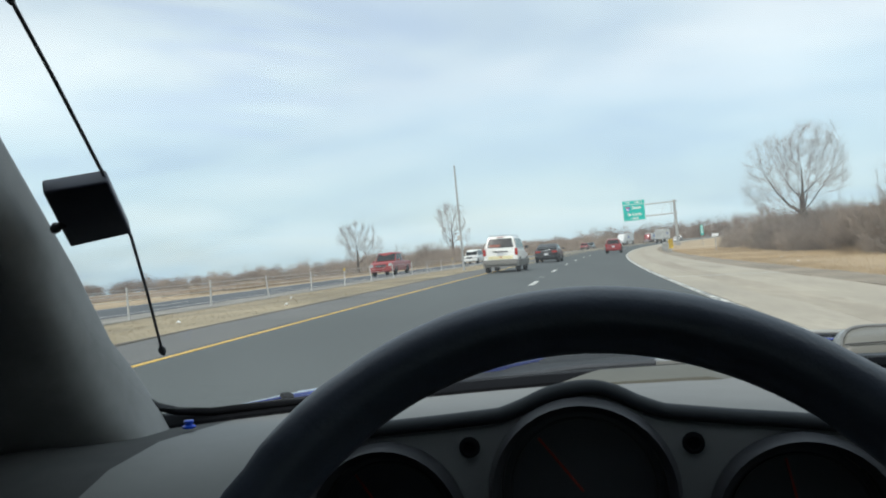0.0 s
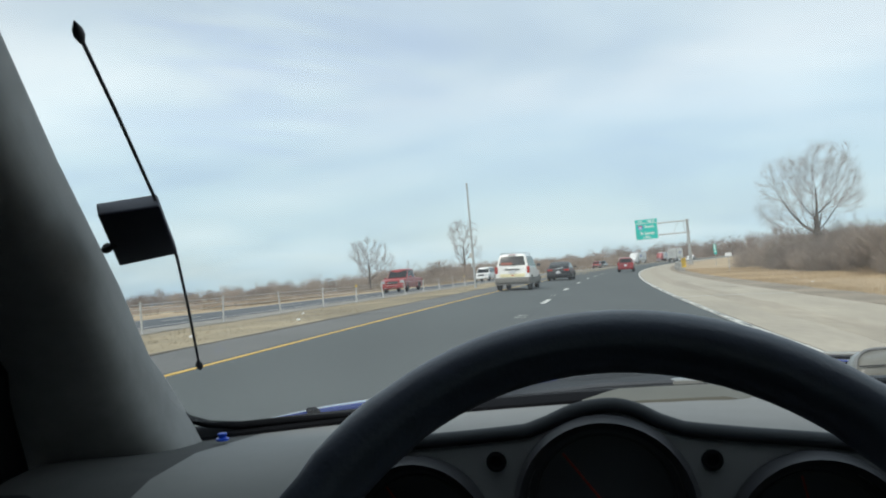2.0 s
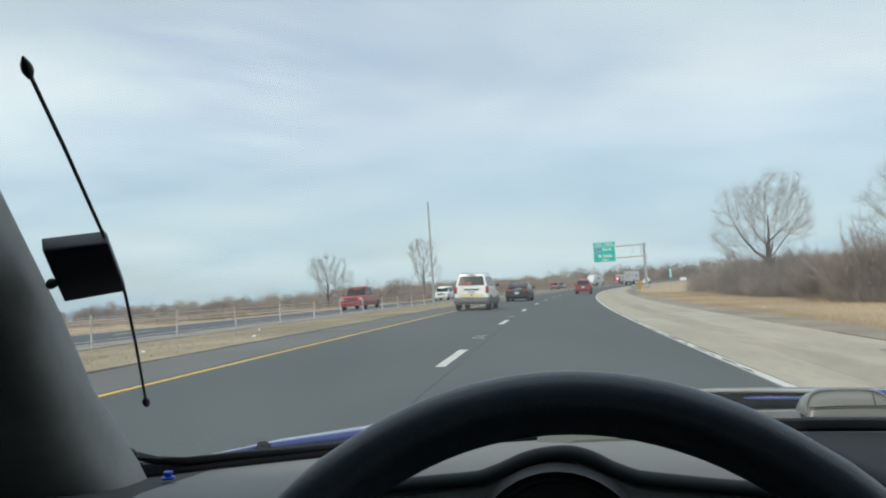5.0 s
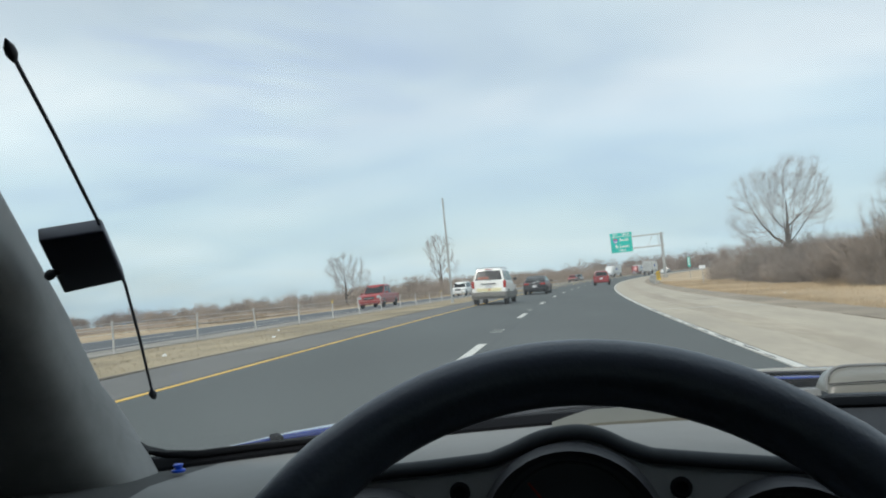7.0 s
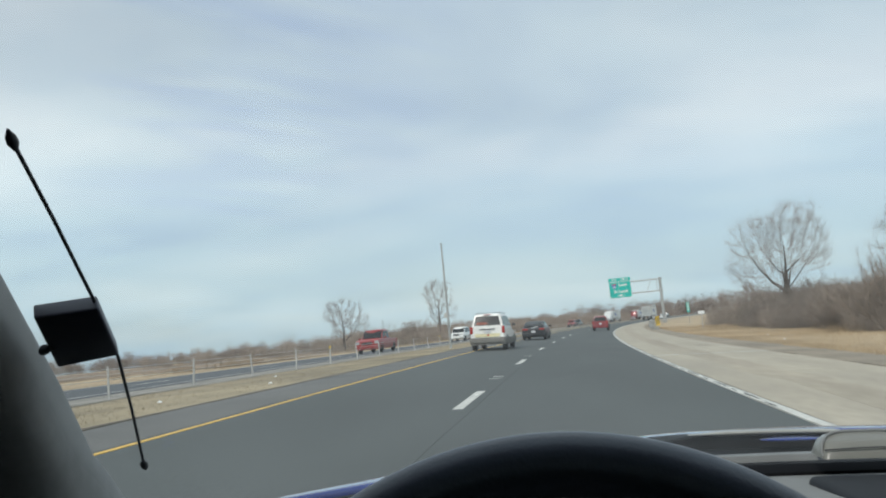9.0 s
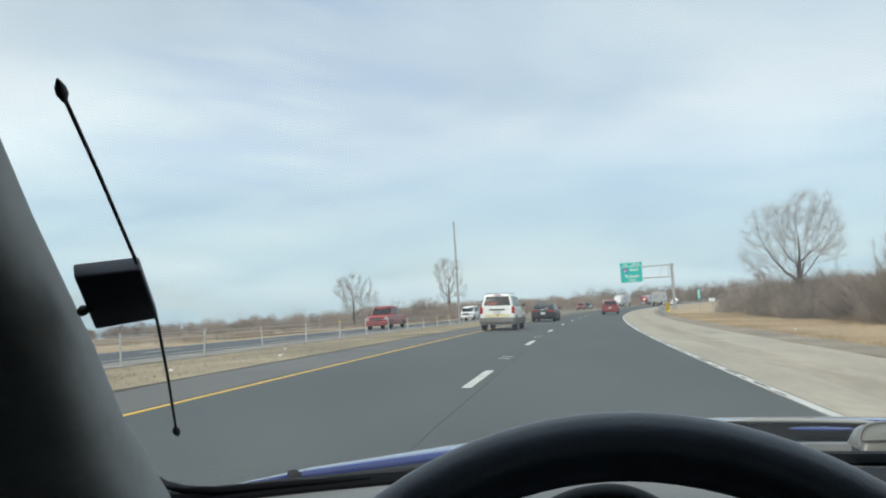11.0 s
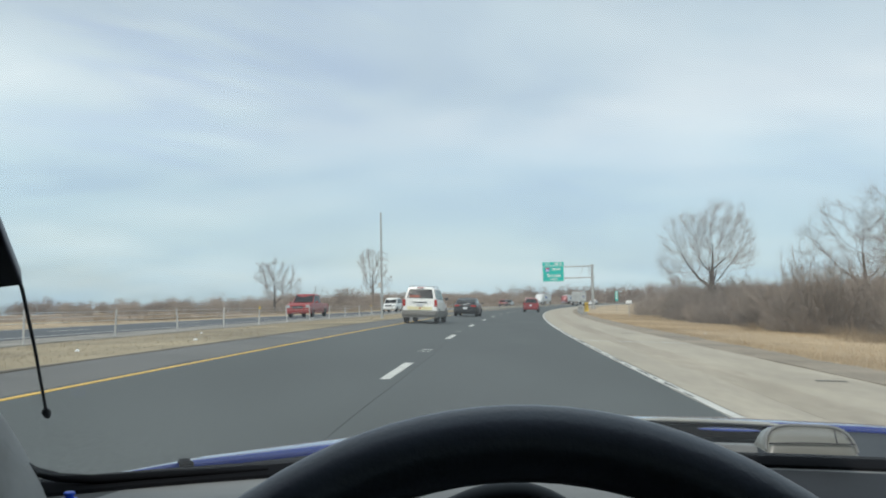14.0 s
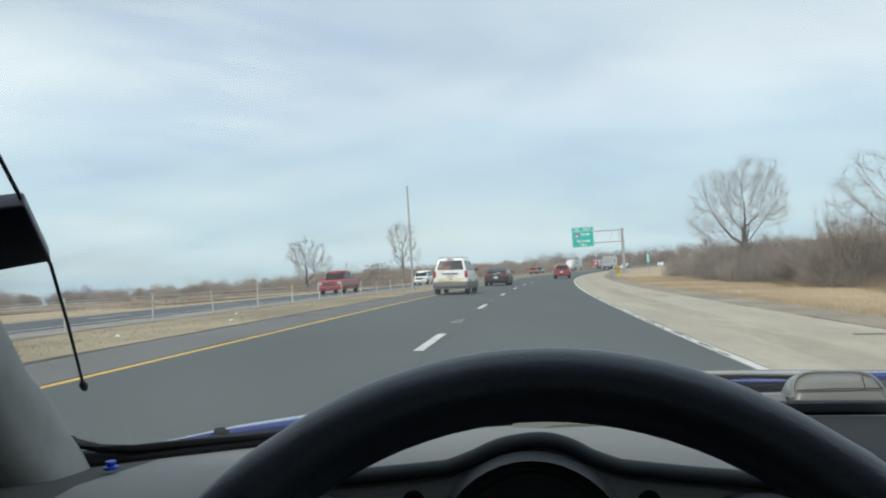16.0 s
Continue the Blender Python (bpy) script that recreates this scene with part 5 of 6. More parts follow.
def overhead_sign(s, d):
    """Cantilever gantry: local x to the right, facing back along the road."""
    th = thing("highway_sign", "green exit sign with white lettering on a steel cantilever gantry", "road sign", m=stand(s, d))
    part("column", tube([(0, 0, -0.2), (0, 0, 8.6)], [0.30, 0.24], 16), M_STEEL, th, smooth=40)
    part("base", boxed((0, 0, 0.25), (0.9, 0.9, 0.5), 0.05), M_CONCRAIL, th)
    for z in (8.3, 6.1):
        part("arm", tube([(0.5, 0, z), (-7.6, 0, z)], 0.11, 10), M_STEEL, th)
    part("strut", tube([(-1.5, 0, 8.3), (-2.6, 0, 6.1)], 0.035, 6), M_STEEL, th)
    part("bracket", boxed((0.15, 0, 7.2), (0.14, 0.2, 2.4), 0.02), M_STEEL, th)
    part("bracket", boxed((-0.6, 0, 7.2), (0.10, 0.14, 2.2), 0.02), M_STEEL, th)
    px, pz, w, h = -7.35, 7.0, 4.1, 3.1
    panel = part("sign_panel", boxed((px, -0.22, pz), (w, 0.07, h), 0.01), M_GREEN, th, "green sign panel")
    tab = part("exit_tab", boxed((px, -0.22, pz + h / 2 + 0.36), (w, 0.07, 0.66), 0.01), M_GREEN, th, "green exit number tab")
    for x0, z0, sx, sz in ((px, pz + h / 2 - 0.05, w - 0.1, 0.07), (px, pz - h / 2 + 0.05, w - 0.1, 0.05), (px - w / 2 + 0.05, pz, 0.05, h - 0.1), (px + w / 2 - 0.05, pz, 0.05, h - 0.1)):
        part("border", boxed((x0, -0.262, z0), (sx, 0.012, sz)), M_SIGNWHITE, panel)
    face = pose(0, 0, 0, 90, 0, 0)
    for body, x, z, sz, par in (("EXIT", -1.0, 1.90, 0.42, tab), ("126 A", 0.85, 1.91, 0.62, tab), ("South", 0.55, 0.88, 0.72, panel), ("St Louis", 0.10, -0.35, 0.80, panel), ("1 MILE", 0.0, -1.12, 0.50, panel)):
        text_mesh(body, sz, M_SIGNWHITE, par, Matrix.Translation((px + x, -0.268, pz + z)) @ face)
    pts = [(-0.42, 0.38), (-0.2, 0.46), (0, 0.40), (0.2, 0.46), (0.42, 0.38), (0.48, 0.1), (0.30, -0.28), (0, -0.50), (-0.30, -0.28), (-0.48, 0.1)]
    bm = bmesh.new()
    f = [bm.verts.new((px - 1.1 + x, -0.275, pz + 0.72 + z)) for x, z in pts]
    b = [bm.verts.new((px - 1.1 + x, -0.256, pz + 0.72 + z)) for x, z in pts]
    bm.faces.new(f)
    for i in range(len(f)):
        bm.faces.new((f[i], b[i], b[(i + 1) % len(f)], f[(i + 1) % len(f)]))
    part("route_shield", bm, M_SIGNBLUE, panel, "blue route shield")
    part("shield_band", boxed((px - 1.1, -0.281, pz + 1.03), (0.80, 0.01, 0.17)), M_SIGNRED, panel)
    text_mesh("55", 0.62, M_SIGNWHITE, panel, Matrix.Translation((px - 1.1, -0.283, pz + 0.62)) @ face)
    return th


overhead_sign(150, 8.9)


def barrier_rail():
    """Low bridge parapet with a striped end marker."""
    n = 24
    secs = []
    for k in range(n + 1):
        s = 82 + 76 * k / n
        a = line(s)[2]
        rr = []
        for dd, hh in ((6.45, -0.1), (6.45, 0.30), (6.55, 0.42), (6.55, 0.84), (6.90, 0.84), (6.90, -0.1)):
            x, y, _ = line(s)
            p = at(s, 6.0)
            rr.append((x + dd * math.cos(a), y - dd * math.sin(a), p.z + hh))
        secs.append(rr)
    ob = part("bridge_parapet", rings(secs), M_CONCRAIL)
    tagged(ob, "low grey concrete bridge parapet beside the shoulder", "barrier")
    th = thing("hazard_marker", "yellow and black striped hazard marker on a post", "road sign", m=stand(80.6, 6.8))
    part("post", boxed((0, 0, 0.55), (0.07, 0.05, 1.2), 0.01), M_STEEL, th)
    pl = part("marker_panel", boxed((0, -0.04, 0.85), (0.42, 0.03, 0.92), 0.008), M_REFLECT, th, "yellow marker panel")
    for k in range(4):
        bm = bmesh.new()
        z = 0.50 + 0.22 * k
        q = [(-0.205, -0.06, z), (0.205, -0.06, z + 0.16), (0.205, -0.06, z + 0.26), (-0.205, -0.06, z + 0.10)]
        q = [(x, y, min(1.30, zz)) for x, y, zz in q]
        f = [bm.verts.new(p) for p in q]
        g = [bm.verts.new((x, -0.054, zz)) for x, _, zz in q]
        bm.faces.new(f)
        for i in range(4):
            bm.faces.new((f[i], g[i], g[(i + 1) % 4], f[(i + 1) % 4]))
        part("stripe", bm, M_BLACK, pl)


barrier_rail()


def mile_marker(s, d):
    th = thing("mile_marker", "narrow green mile marker with white bars on a steel post", "road sign", m=stand(s, d))
    part("post", boxed((0, 0, 1.1), (0.07, 0.05, 2.4), 0.008), M_STEEL, th)
    pl = part("marker_panel", boxed((0, -0.04, 2.35), (0.38, 0.02, 1.35), 0.008), M_GREEN, th, "green panel")
    for z in (2.80, 2.42, 2.05):
        part("digit_bar", boxed((0, -0.055, z), (0.20, 0.008, 0.24)), M_SIGNWHITE, pl)


mile_marker(112, 12.0)


def camera_mast(s, d):
    th = thing("steel_mast", "tall slim steel mast with a small solar panel and cabinet", "pole", m=stand(s, d))
    part("mast", tube([(0, 0, -0.1), (0, 0, 3.5), (0, 0, 6.9)], [0.085, 0.07, 0.05], 12), M_STEEL, th, smooth=40)
    part("cap", lathe([(0.07, 6.88), (0.07, 6.95), (0.001, 6.97)], Matrix.Identity(4), 12), M_STEEL, th)
    part("solar_panel", boxed((0.26, -0.05, 4.25), (0.42, 0.30, 0.03), 0.005, rot=pose(0, 0, 0, 0, 28, 0)), M_CARSILVER, th, "small tilted solar panel")
    part("bracket", tube([(0, 0, 4.35), (0.2, -0.03, 4.27)], 0.02, 6), M_STEEL, th)
    part("cabinet", boxed((-0.13, -0.02, 2.15), (0.20, 0.16, 0.32), 0.015), M_POST, th, "grey control cabinet")


camera_mast(50, -8.3)


def small_sign(s, d):
    th = thing("small_sign", "small white sign on a post in the grass", "road sign", m=stand(s, d))
    part("post", boxed((0, 0, 0.7), (0.06, 0.05, 1.6), 0.008), M_STEEL, th)
    part("panel", boxed((0, -0.04, 1.45), (0.55, 0.02, 0.28), 0.006), M_SIGNWHITE, th)


small_sign(72, 10.2)
for s, d in ((14.5, -8.1), (24, -9.5), (41, 9.5), (33, 8.4), (19, -7.6)):
    bm = bmesh.new()
    bmesh.ops.create_icosphere(bm, subdivisions=1, radius=0.045)
    for v in bm.verts:
        v.co = Vector((v.co.x * random.uniform(0.8, 1.8), v.co.y * random.uniform(0.6, 1.4), v.co.z * random.uniform(0.3, 0.9)))
    ob = part("litter", bm, M_LITTER)
    ob.matrix_world = stand(s, d, 0.03, random.uniform(0, 360))
    tagged(ob, "crumpled white litter lying in the verge", "litter", "litter")


# ---- plants ----
def fast(name, verts, tris, material, parent=None):
    verts = np.asarray(verts, dtype=np.float32)
    tris = np.asarray(tris, dtype=np.int32)
    me = bpy.data.meshes.new(name)
    me.vertices.add(len(verts))
    me.vertices.foreach_set("co", verts.ravel())
    me.loops.add(len(tris) * 3)
    me.loops.foreach_set("vertex_index", tris.ravel())
    me.polygons.add(len(tris))
    me.polygons.foreach_set("loop_start", np.arange(0, len(tris) * 3, 3, dtype=np.int32))
    me.polygons.foreach_set("loop_total", np.full(len(tris), 3, dtype=np.int32))
    me.update()
    me.validate()
    me.materials.append(material)
    ob = new(name, me)
    if parent is not None:
        ob.parent = parent
    return ob


def seg_tube(V, T, pts, radii, sides):
    """Append a tapered tube to lists of verts and triangles."""
    base = len(V)
    for i, p in enumerate(pts):
        d = (pts[min(i + 1, len(pts) - 1)] - pts[max(i - 1, 0)])
        d.normalize()
        u = d.orthogonal().normalized()
        v = d.cross(u)
        for k in range(sides):
            a = 2 * math.pi * k / sides
            V.append(p + (u * math.cos(a) + v * math.sin(a)) * radii[i])
    for i in range(len(pts) - 1):
        for k in range(sides):
            a, b = base + i * sides + k, base + i * sides + (k + 1) % sides
            c, e = a + sides, b + sides
            T.append((a, b, e))
            T.append((a, e, c))


def tree_mesh(seed, height, spread, trunk_r, depth=6, upright=0.5, fork=0.26, twig=0.008, kids=(3, 4), leader=False, reach=(0.58, 0.80)):
    """A bare tree: (trunk and limbs), (crown of small branches and twigs)."""
    rng = random.Random(seed)
    A, B = ([], []), ([], [])

    def branch(p, d, length, rad, lev):
        n = 5 if lev < 2 else (4 if lev < 4 else 3)
        pts, q, dd = [p.copy()], p.copy(), d.copy()
        for i in range(n):
            k = 0.09 + 0.030 * lev
            dd = (dd + Vector((rng.gauss(0, k), rng.gauss(0, k), rng.gauss(0, k) + upright * 0.10))).normalized()
            q = q + dd * (length / n)
            pts.append(q.copy())
        tip = max(twig * 0.4, rad * (0.60 if lev else (0.10 if leader else 0.72)))
        radii = [rad + (tip - rad) * i / n for i in range(n + 1)]
        V, T = A if lev <= 2 else B
        seg_tube(V, T, pts, radii, 8 if lev == 0 else (5 if lev <= 2 else 3))
        return pts, dd, tip, n

    def grow(p, d, length, rad, lev):
        pts, dd, tip, n = branch(p, d, length, rad, lev)
        if lev >= depth:
            return
        c = rng.randint(*kids) + (1 if lev >= 3 else 0)
        for i in range(c):
            f = 1.0 if i == 0 else rng.uniform(0.70, 1.0) if lev == 0 else rng.uniform(0.40, 1.0)
            k = min(n - 1, int(f * n))
            o = pts[k].lerp(pts[k + 1], f * n - k)
            sd = Vector((rng.gauss(0, 1), rng.gauss(0, 1), rng.gauss(0, 0.6)))
            sd = (sd - dd * sd.dot(dd)).normalized()
            w = spread * rng.uniform(0.45, 1.05) * (0.5 if i == 0 else 1.0)
            nd = (dd + sd * w).normalized()
            ratio = rng.uniform(0.95, 1.2) if lev == 0 else rng.uniform(*reach)
            grow(o, nd, length * ratio, max(twig, tip * rng.uniform(0.50, 0.80)), lev + 1)

    if leader:
        pts, dd, tip, n = branch(Vector((0, 0, -0.2)), Vector((0, 0, 1)), height * 0.96, trunk_r, 0)
        for i in range(34):
            f = 0.16 + 0.82 * (i + rng.random()) / 34
            k = min(n - 1, int(f * n))
            o = pts[k].lerp(pts[k + 1], f * n - k)
            a = i * 2.4 + rng.uniform(-0.4, 0.4)
            nd = Vector((math.cos(a), math.sin(a), 0.75 + 0.6 * f)).normalized()
            arm = height * spread * 0.55 * math.sin(math.pi * min(1.0, 0.18 + 0.80 * f)) ** 0.8
            grow(o, nd, arm * rng.uniform(0.55, 0.8), trunk_r * 0.30 * (1.1 - f), 3)
    else:
        grow(Vector((0, 0, -0.2)), Vector((0, 0, 1)), height * fork, trunk_r, 0)
    top = max(v.z for v in A[0] + B[0])
    k = height / top
    for V in (A[0], B[0]):
        for v in V:
            v *= k
    return A, B


def tree(name, label, m, *args, group="", **kw):
    th = thing(name, label, "tree", group, "", m)
    (va, ta), (vb, tb) = tree_mesh(*args, **kw)
    fast("trunk", va, ta, M_BARK, th)
    fast("crown", vb, tb, M_TWIG, th)
    return th


def bush_template(seed, stems, height, radius, r0=0.014, twigs=7, tilt=0.35):
    rng = random.Random(seed)
    V, T = [], []
    for _ in range(stems):
        a, q = rng.uniform(0, 2 * math.pi), radius * math.sqrt(rng.random())
        p = Vector((q * math.cos(a), q * math.sin(a), -0.1))
        out = Vector((math.cos(a), math.sin(a), 0)) * tilt * q / radius
        d = (Vector((0, 0, 1)) + out + Vector((rng.gauss(0, 0.13), rng.gauss(0, 0.13), 0))).normalized()
        h = height * rng.uniform(0.45, 1.0) * (1 - 0.35 * (q / radius) ** 2)
        pts = [p]
        for i in range(3):
            d = (d + Vector((rng.gauss(0, 0.10), rng.gauss(0, 0.10), 0))).normalized()
            pts.append(pts[-1] + d * h / 3)
        seg_tube(V, T, pts, [r0, r0 * 0.8, r0 * 0.55, r0 * 0.25], 3)
        for _ in range(twigs):
            f = rng.uniform(0.25, 0.98) * 3
            k = min(2, int(f))
            o = pts[k].lerp(pts[k + 1], f - k)
            td = (d * 0.7 + Vector((rng.gauss(0, 0.6), rng.gauss(0, 0.6), rng.gauss(0.25, 0.4)))).normalized()
            l = h * rng.uniform(0.12, 0.34)
            e = o + td * l
            w = td.orthogonal().normalized() * r0 * 0.42
            b = len(V)
            V.extend([o + w, o - w, e, o + td.cross(w)])
            T.extend([(b, b + 1, b + 2), (b, b + 3, b + 2)])
    return np.array([tuple(v) for v in V], dtype=np.float32), np.array(T, dtype=np.int32)


def dome_template(seed, stems, height=3.5, thick=1.0, twigs=34):
    """A bare bush: stems fanning out of one foot into a rounded crown of fine twigs."""
    rng = random.Random(seed)
    V, T = [], []
    wide = rng.uniform(0.85, 1.25)
    for k in range(stems):
        a, th = rng.uniform(0, 6.283), math.radians(78) * math.sqrt((k + rng.random()) / stems)
        p = Vector((rng.gauss(0, 0.28), rng.gauss(0, 0.28), -0.1))
        d = Vector((math.cos(a) * math.sin(th) * wide, math.sin(a) * math.sin(th) * wide, math.cos(th) + 0.12)).normalized()
        h = height * (1 - 0.30 * th) * rng.uniform(0.62, 1.0)
        pts = [p]
        for i in range(4):
            d = (d + Vector((rng.gauss(0, 0.10), rng.gauss(0, 0.10), 0.07))).normalized()
            pts.append(pts[-1] + d * h / 4)
        seg_tube(V, T, pts, [thick * x for x in (0.022, 0.017, 0.013, 0.009, 0.004)], 3)
        for _ in range(twigs):
            f = rng.uniform(0.18, 0.98) ** 0.7 * 4
            i = min(3, int(f))
            o = pts[i].lerp(pts[i + 1], f - i)
            td = (d * 0.8 + Vector((rng.gauss(0, 0.55), rng.gauss(0, 0.55), rng.gauss(0.30, 0.35)))).normalized()
            e = o + td * h * rng.uniform(0.10, 0.30)
            w = td.orthogonal().normalized() * 0.0075 * thick
            n = len(V)
            V.extend([o + w, o - w, e, o + td.cross(w)])
            T.extend([(n, n + 1, n + 2), (n, n + 3, n + 2)])
    return np.array([tuple(v) for v in V], dtype=np.float32), np.array(T, dtype=np.int32)


def mass_template(seed, n=4600):
    """A dense bare thicket: short fine twigs crowding a rounded, uneven outline, a few stems inside."""
    rng = np.random.default_rng(seed)
    a = rng.uniform(0, 6.283, n)
    up = rng.random(n)
    rad = rng.random(n) ** 0.42
    lump = 1 + 0.16 * np.sin(3 * a + seed) + 0.12 * np.sin(5 * a + 6 * up + 2 * seed)
    c = np.sqrt(1 - (0.97 * up) ** 2.2)
    p = np.stack([np.cos(a) * c * rad * lump * 2.1, np.sin(a) * c * rad * lump * 2.1, up * rad ** 0.5 * lump * 2.5], 1)
    g = np.stack([p[:, 0] * 0.22, p[:, 1] * 0.22, np.full(n, 0.75)], 1) + rng.normal(0, 0.42, (n, 3))
    g *= (rng.uniform(0.22, 0.62, n) / np.linalg.norm(g, axis=1))[:, None]
    w = np.cross(g, rng.normal(size=(n, 3)))
    w *= (rng.uniform(0.0035, 0.010, n) / np.linalg.norm(w, axis=1))[:, None]
    V = np.stack([p - w, p + w, p + g], 1).reshape(-1, 3)
    sv, st = bush_template(seed, 30, 2.6, 1.7, 0.013, 8, 0.5)
    T = np.arange(n * 3).reshape(-1, 3)
    return np.concatenate([V, sv]).astype(np.float32), np.concatenate([T, st + n * 3]).astype(np.int32)


def wood_template(seed):
    """A far clump of bare trees: ragged twig masses over a few stems."""
    rng = random.Random(seed)
    bv, bt = bush_template(seed, 10, 4.9, 4.2, 0.05, 8, 0.25)
    V, T = [], []
    n = len(bv)
    lobes = [(rng.uniform(-3.2, 3.2), rng.uniform(-3.2, 3.2), rng.uniform(1.0, 5.4), rng.uniform(1.5, 2.6)) for _ in range(8)]
    for k in range(760):
        x, y, z, r = lobes[k % 8]
        d = Vector((rng.gauss(0, 1), rng.gauss(0, 1), rng.gauss(0, 1))).normalized() * r * rng.random() ** 0.45
        p = Vector((x, y, max(0.2, z))) + Vector((d.x, d.y, d.z * 1.2))
        g = (Vector((d.x, d.y, 0)) * 0.35 + Vector((rng.gauss(0, 0.5), rng.gauss(0, 0.5), 0.8))).normalized() * rng.uniform(0.5, 1.25)
        w = g.orthogonal().normalized()
        w.rotate(Matrix.Rotation(rng.uniform(0, 6.28), 3, g.normalized()))
        w *= rng.uniform(0.04, 0.12)
        b = n + len(V)
        V.extend([p - w, p + w, p + g])
        T.append((b, b + 1, b + 2))
    return np.concatenate([bv, np.array([tuple(v) for v in V], dtype=np.float32)]), np.concatenate([bt, np.array(T, dtype=np.int32)])


def scrub_template(seed):
    """A far bare thicket: many slim shoots massed in rounded lobes."""
    rng = random.Random(seed)
    V, T = [], []
    lobes = [(rng.uniform(-3.6, 3.6), rng.uniform(-3.6, 3.6), rng.uniform(0.6, 4.6), rng.uniform(1.6, 2.8)) for _ in range(9)]
    for k in range(900):
        x, y, z, r = lobes[k % 9]
        d = Vector((rng.gauss(0, 1), rng.gauss(0, 1), rng.gauss(0, 1))).normalized() * r * rng.random() ** 0.4
        p = Vector((x + d.x, y + d.y, max(0.0, z + d.z * 1.1)))
        g = (Vector((d.x, d.y, 0)) * 0.25 + Vector((rng.gauss(0, 0.6), rng.gauss(0, 0.6), 1.0))).normalized() * rng.uniform(0.5, 1.3)
        w = g.orthogonal().normalized()
        w.rotate(Matrix.Rotation(rng.uniform(0, 6.28), 3, g.normalized()))
        w *= rng.uniform(0.03, 0.085)
        b = len(V)
        V.extend([p - w, p + w, p + g])
        T.append((b, b + 1, b + 2))
    return np.array([tuple(v) for v in V], dtype=np.float32), np.array(T, dtype=np.int32)


def thicket(name, label, templates, places, material, category="brush", lean=True):
    """One uncountable mass of brush: templates set at (s, d, size, height factor)."""
    rng = random.Random(len(places) * 7 + 3)
    VV, TT, n = [], [], 0
    for s, d, k, kz in places:
        v, t = templates[rng.randrange(len(templates))]
        a = rng.uniform(0, 2 * math.pi)
        ca, sa = math.cos(a) * k, math.sin(a) * k
        p = at(s, d)
        x = v[:, 0] * ca - v[:, 1] * sa
        y = v[:, 0] * sa + v[:, 1] * ca
        z = v[:, 2] * k * kz
        VV.append(np.stack([x + p.x - z * BANK, y + p.y, z + p.z], 1))
        TT.append(t + n)
        n += len(v)
    ob = fast(name, np.concatenate(VV), np.concatenate(TT), material)
    return tagged(ob, label, category, "", "stuff")


rg = random.Random(11)
near_bush = [bush_template(20 + k, 80, 3.2, 2.6, 0.020, 5) for k in range(4)]
far_bush = [bush_template(40 + k, 40, 3.0, 1.9, 0.022, 7) for k in range(4)]
wood_clump = [wood_template(60 + k) for k in range(3)] + [scrub_template(66 + k) for k in range(4)]

# brush on the bank: a dense rounded mass of twigs, with a few open bushes in and before it
mass_bush = [mass_template(140 + k) for k in range(5)]
pl = []
for k in range(26):
    q = 48 + 28 * k / 25 + rg.gauss(0, 0.7)
    pl.append((q, 15.0 + 0.9 * math.sin(q * 0.55) + rg.gauss(0, 0.6), rg.uniform(0.45, 1.0), rg.uniform(0.8, 1.15)))
for k in range(20):
    q = 34 + 46 * k / 19 + rg.gauss(0, 1.0)
    pl.append((q, 18.8 + rg.gauss(0, 1.2), rg.uniform(0.7, 1.3), rg.uniform(0.8, 1.15)))
for k in range(10):
    pl.append((24 + 1.4 * k + rg.gauss(0, 0.6), 17.5 + rg.gauss(0, 0.8), rg.uniform(0.8, 1.1), rg.uniform(0.85, 1.1)))
for q, d, k in ((87, 13.5, 0.75), (89, 14.5, 0.9), (91, 13.6, 0.7), (39.4, 14.0, 0.7), (38.2, 15.0, 1.1), (40.2, 15.4, 1.05), (37.6, 14.2, 0.6)):
    pl.append((q, d, k, 1.0))
thicket("brush", "dense bare grey-brown thicket on the grass bank", mass_bush, pl, M_THICKET)
dome_bush = [dome_template(120 + k, 80 + 6 * k, thick=0.55, twigs=44) for k in range(5)]
pl = [(39, 14.6, 1.5, 1.0), (38.4, 15.2, 1.35, 1.05)]
for cs, cd, hk, n in ((58, 14.4, 0.9, 5), (47, 14.6, 1.0, 4), (50, 21, 1.25, 4), (44, 19.5, 1.35, 4), (66, 16.5, 1.0, 4), (84, 24, 1.0, 5), (100, 20, 0.8, 4),
                      (33, 19.5, 1.35, 4), (28, 16.5, 1.1, 3), (23, 18.5, 1.3, 3), (70, 30, 1.4, 4), (40, 28, 1.5, 4)):
    for _ in range(n):
        pl.append((cs + rg.gauss(0, 1.9), max(13.0, cd + rg.gauss(0, 1.0)), hk * rg.uniform(0.6, 1.05), rg.uniform(0.8, 1.1)))
thicket("brush", "rounded bare grey-brown bushes on the grass bank", dome_bush, pl, M_BRUSH)
pl = []
for cs, cd, rs, rd, n in ((44, 14.5, 4, 0.9, 14), (30, 14.2, 3.0, 0.9, 12), (63, 14.5, 4, 0.9, 8), (22, 14, 2, 0.8, 6), (33, 17.5, 8, 1.4, 16), (52, 18.5, 8, 1.6, 16)):
    for _ in range(n):
        pl.append((cs + rg.gauss(0, rs), max(10.8, cd + rg.gauss(0, rd)), rg.uniform(0.14, 0.30), rg.uniform(0.6, 1.0)))
thicket("brush", "low tan weeds and reeds along the grass bank", near_bush, pl, M_BRUSHTAN)
pl = [(rg.uniform(120, 330), rg.uniform(18, 70), rg.uniform(0.8, 1.6), rg.uniform(0.8, 1.3)) for _ in range(170)]
thicket("brush", "bare brush in the distance beyond the bank", far_bush, pl, M_BRUSH)
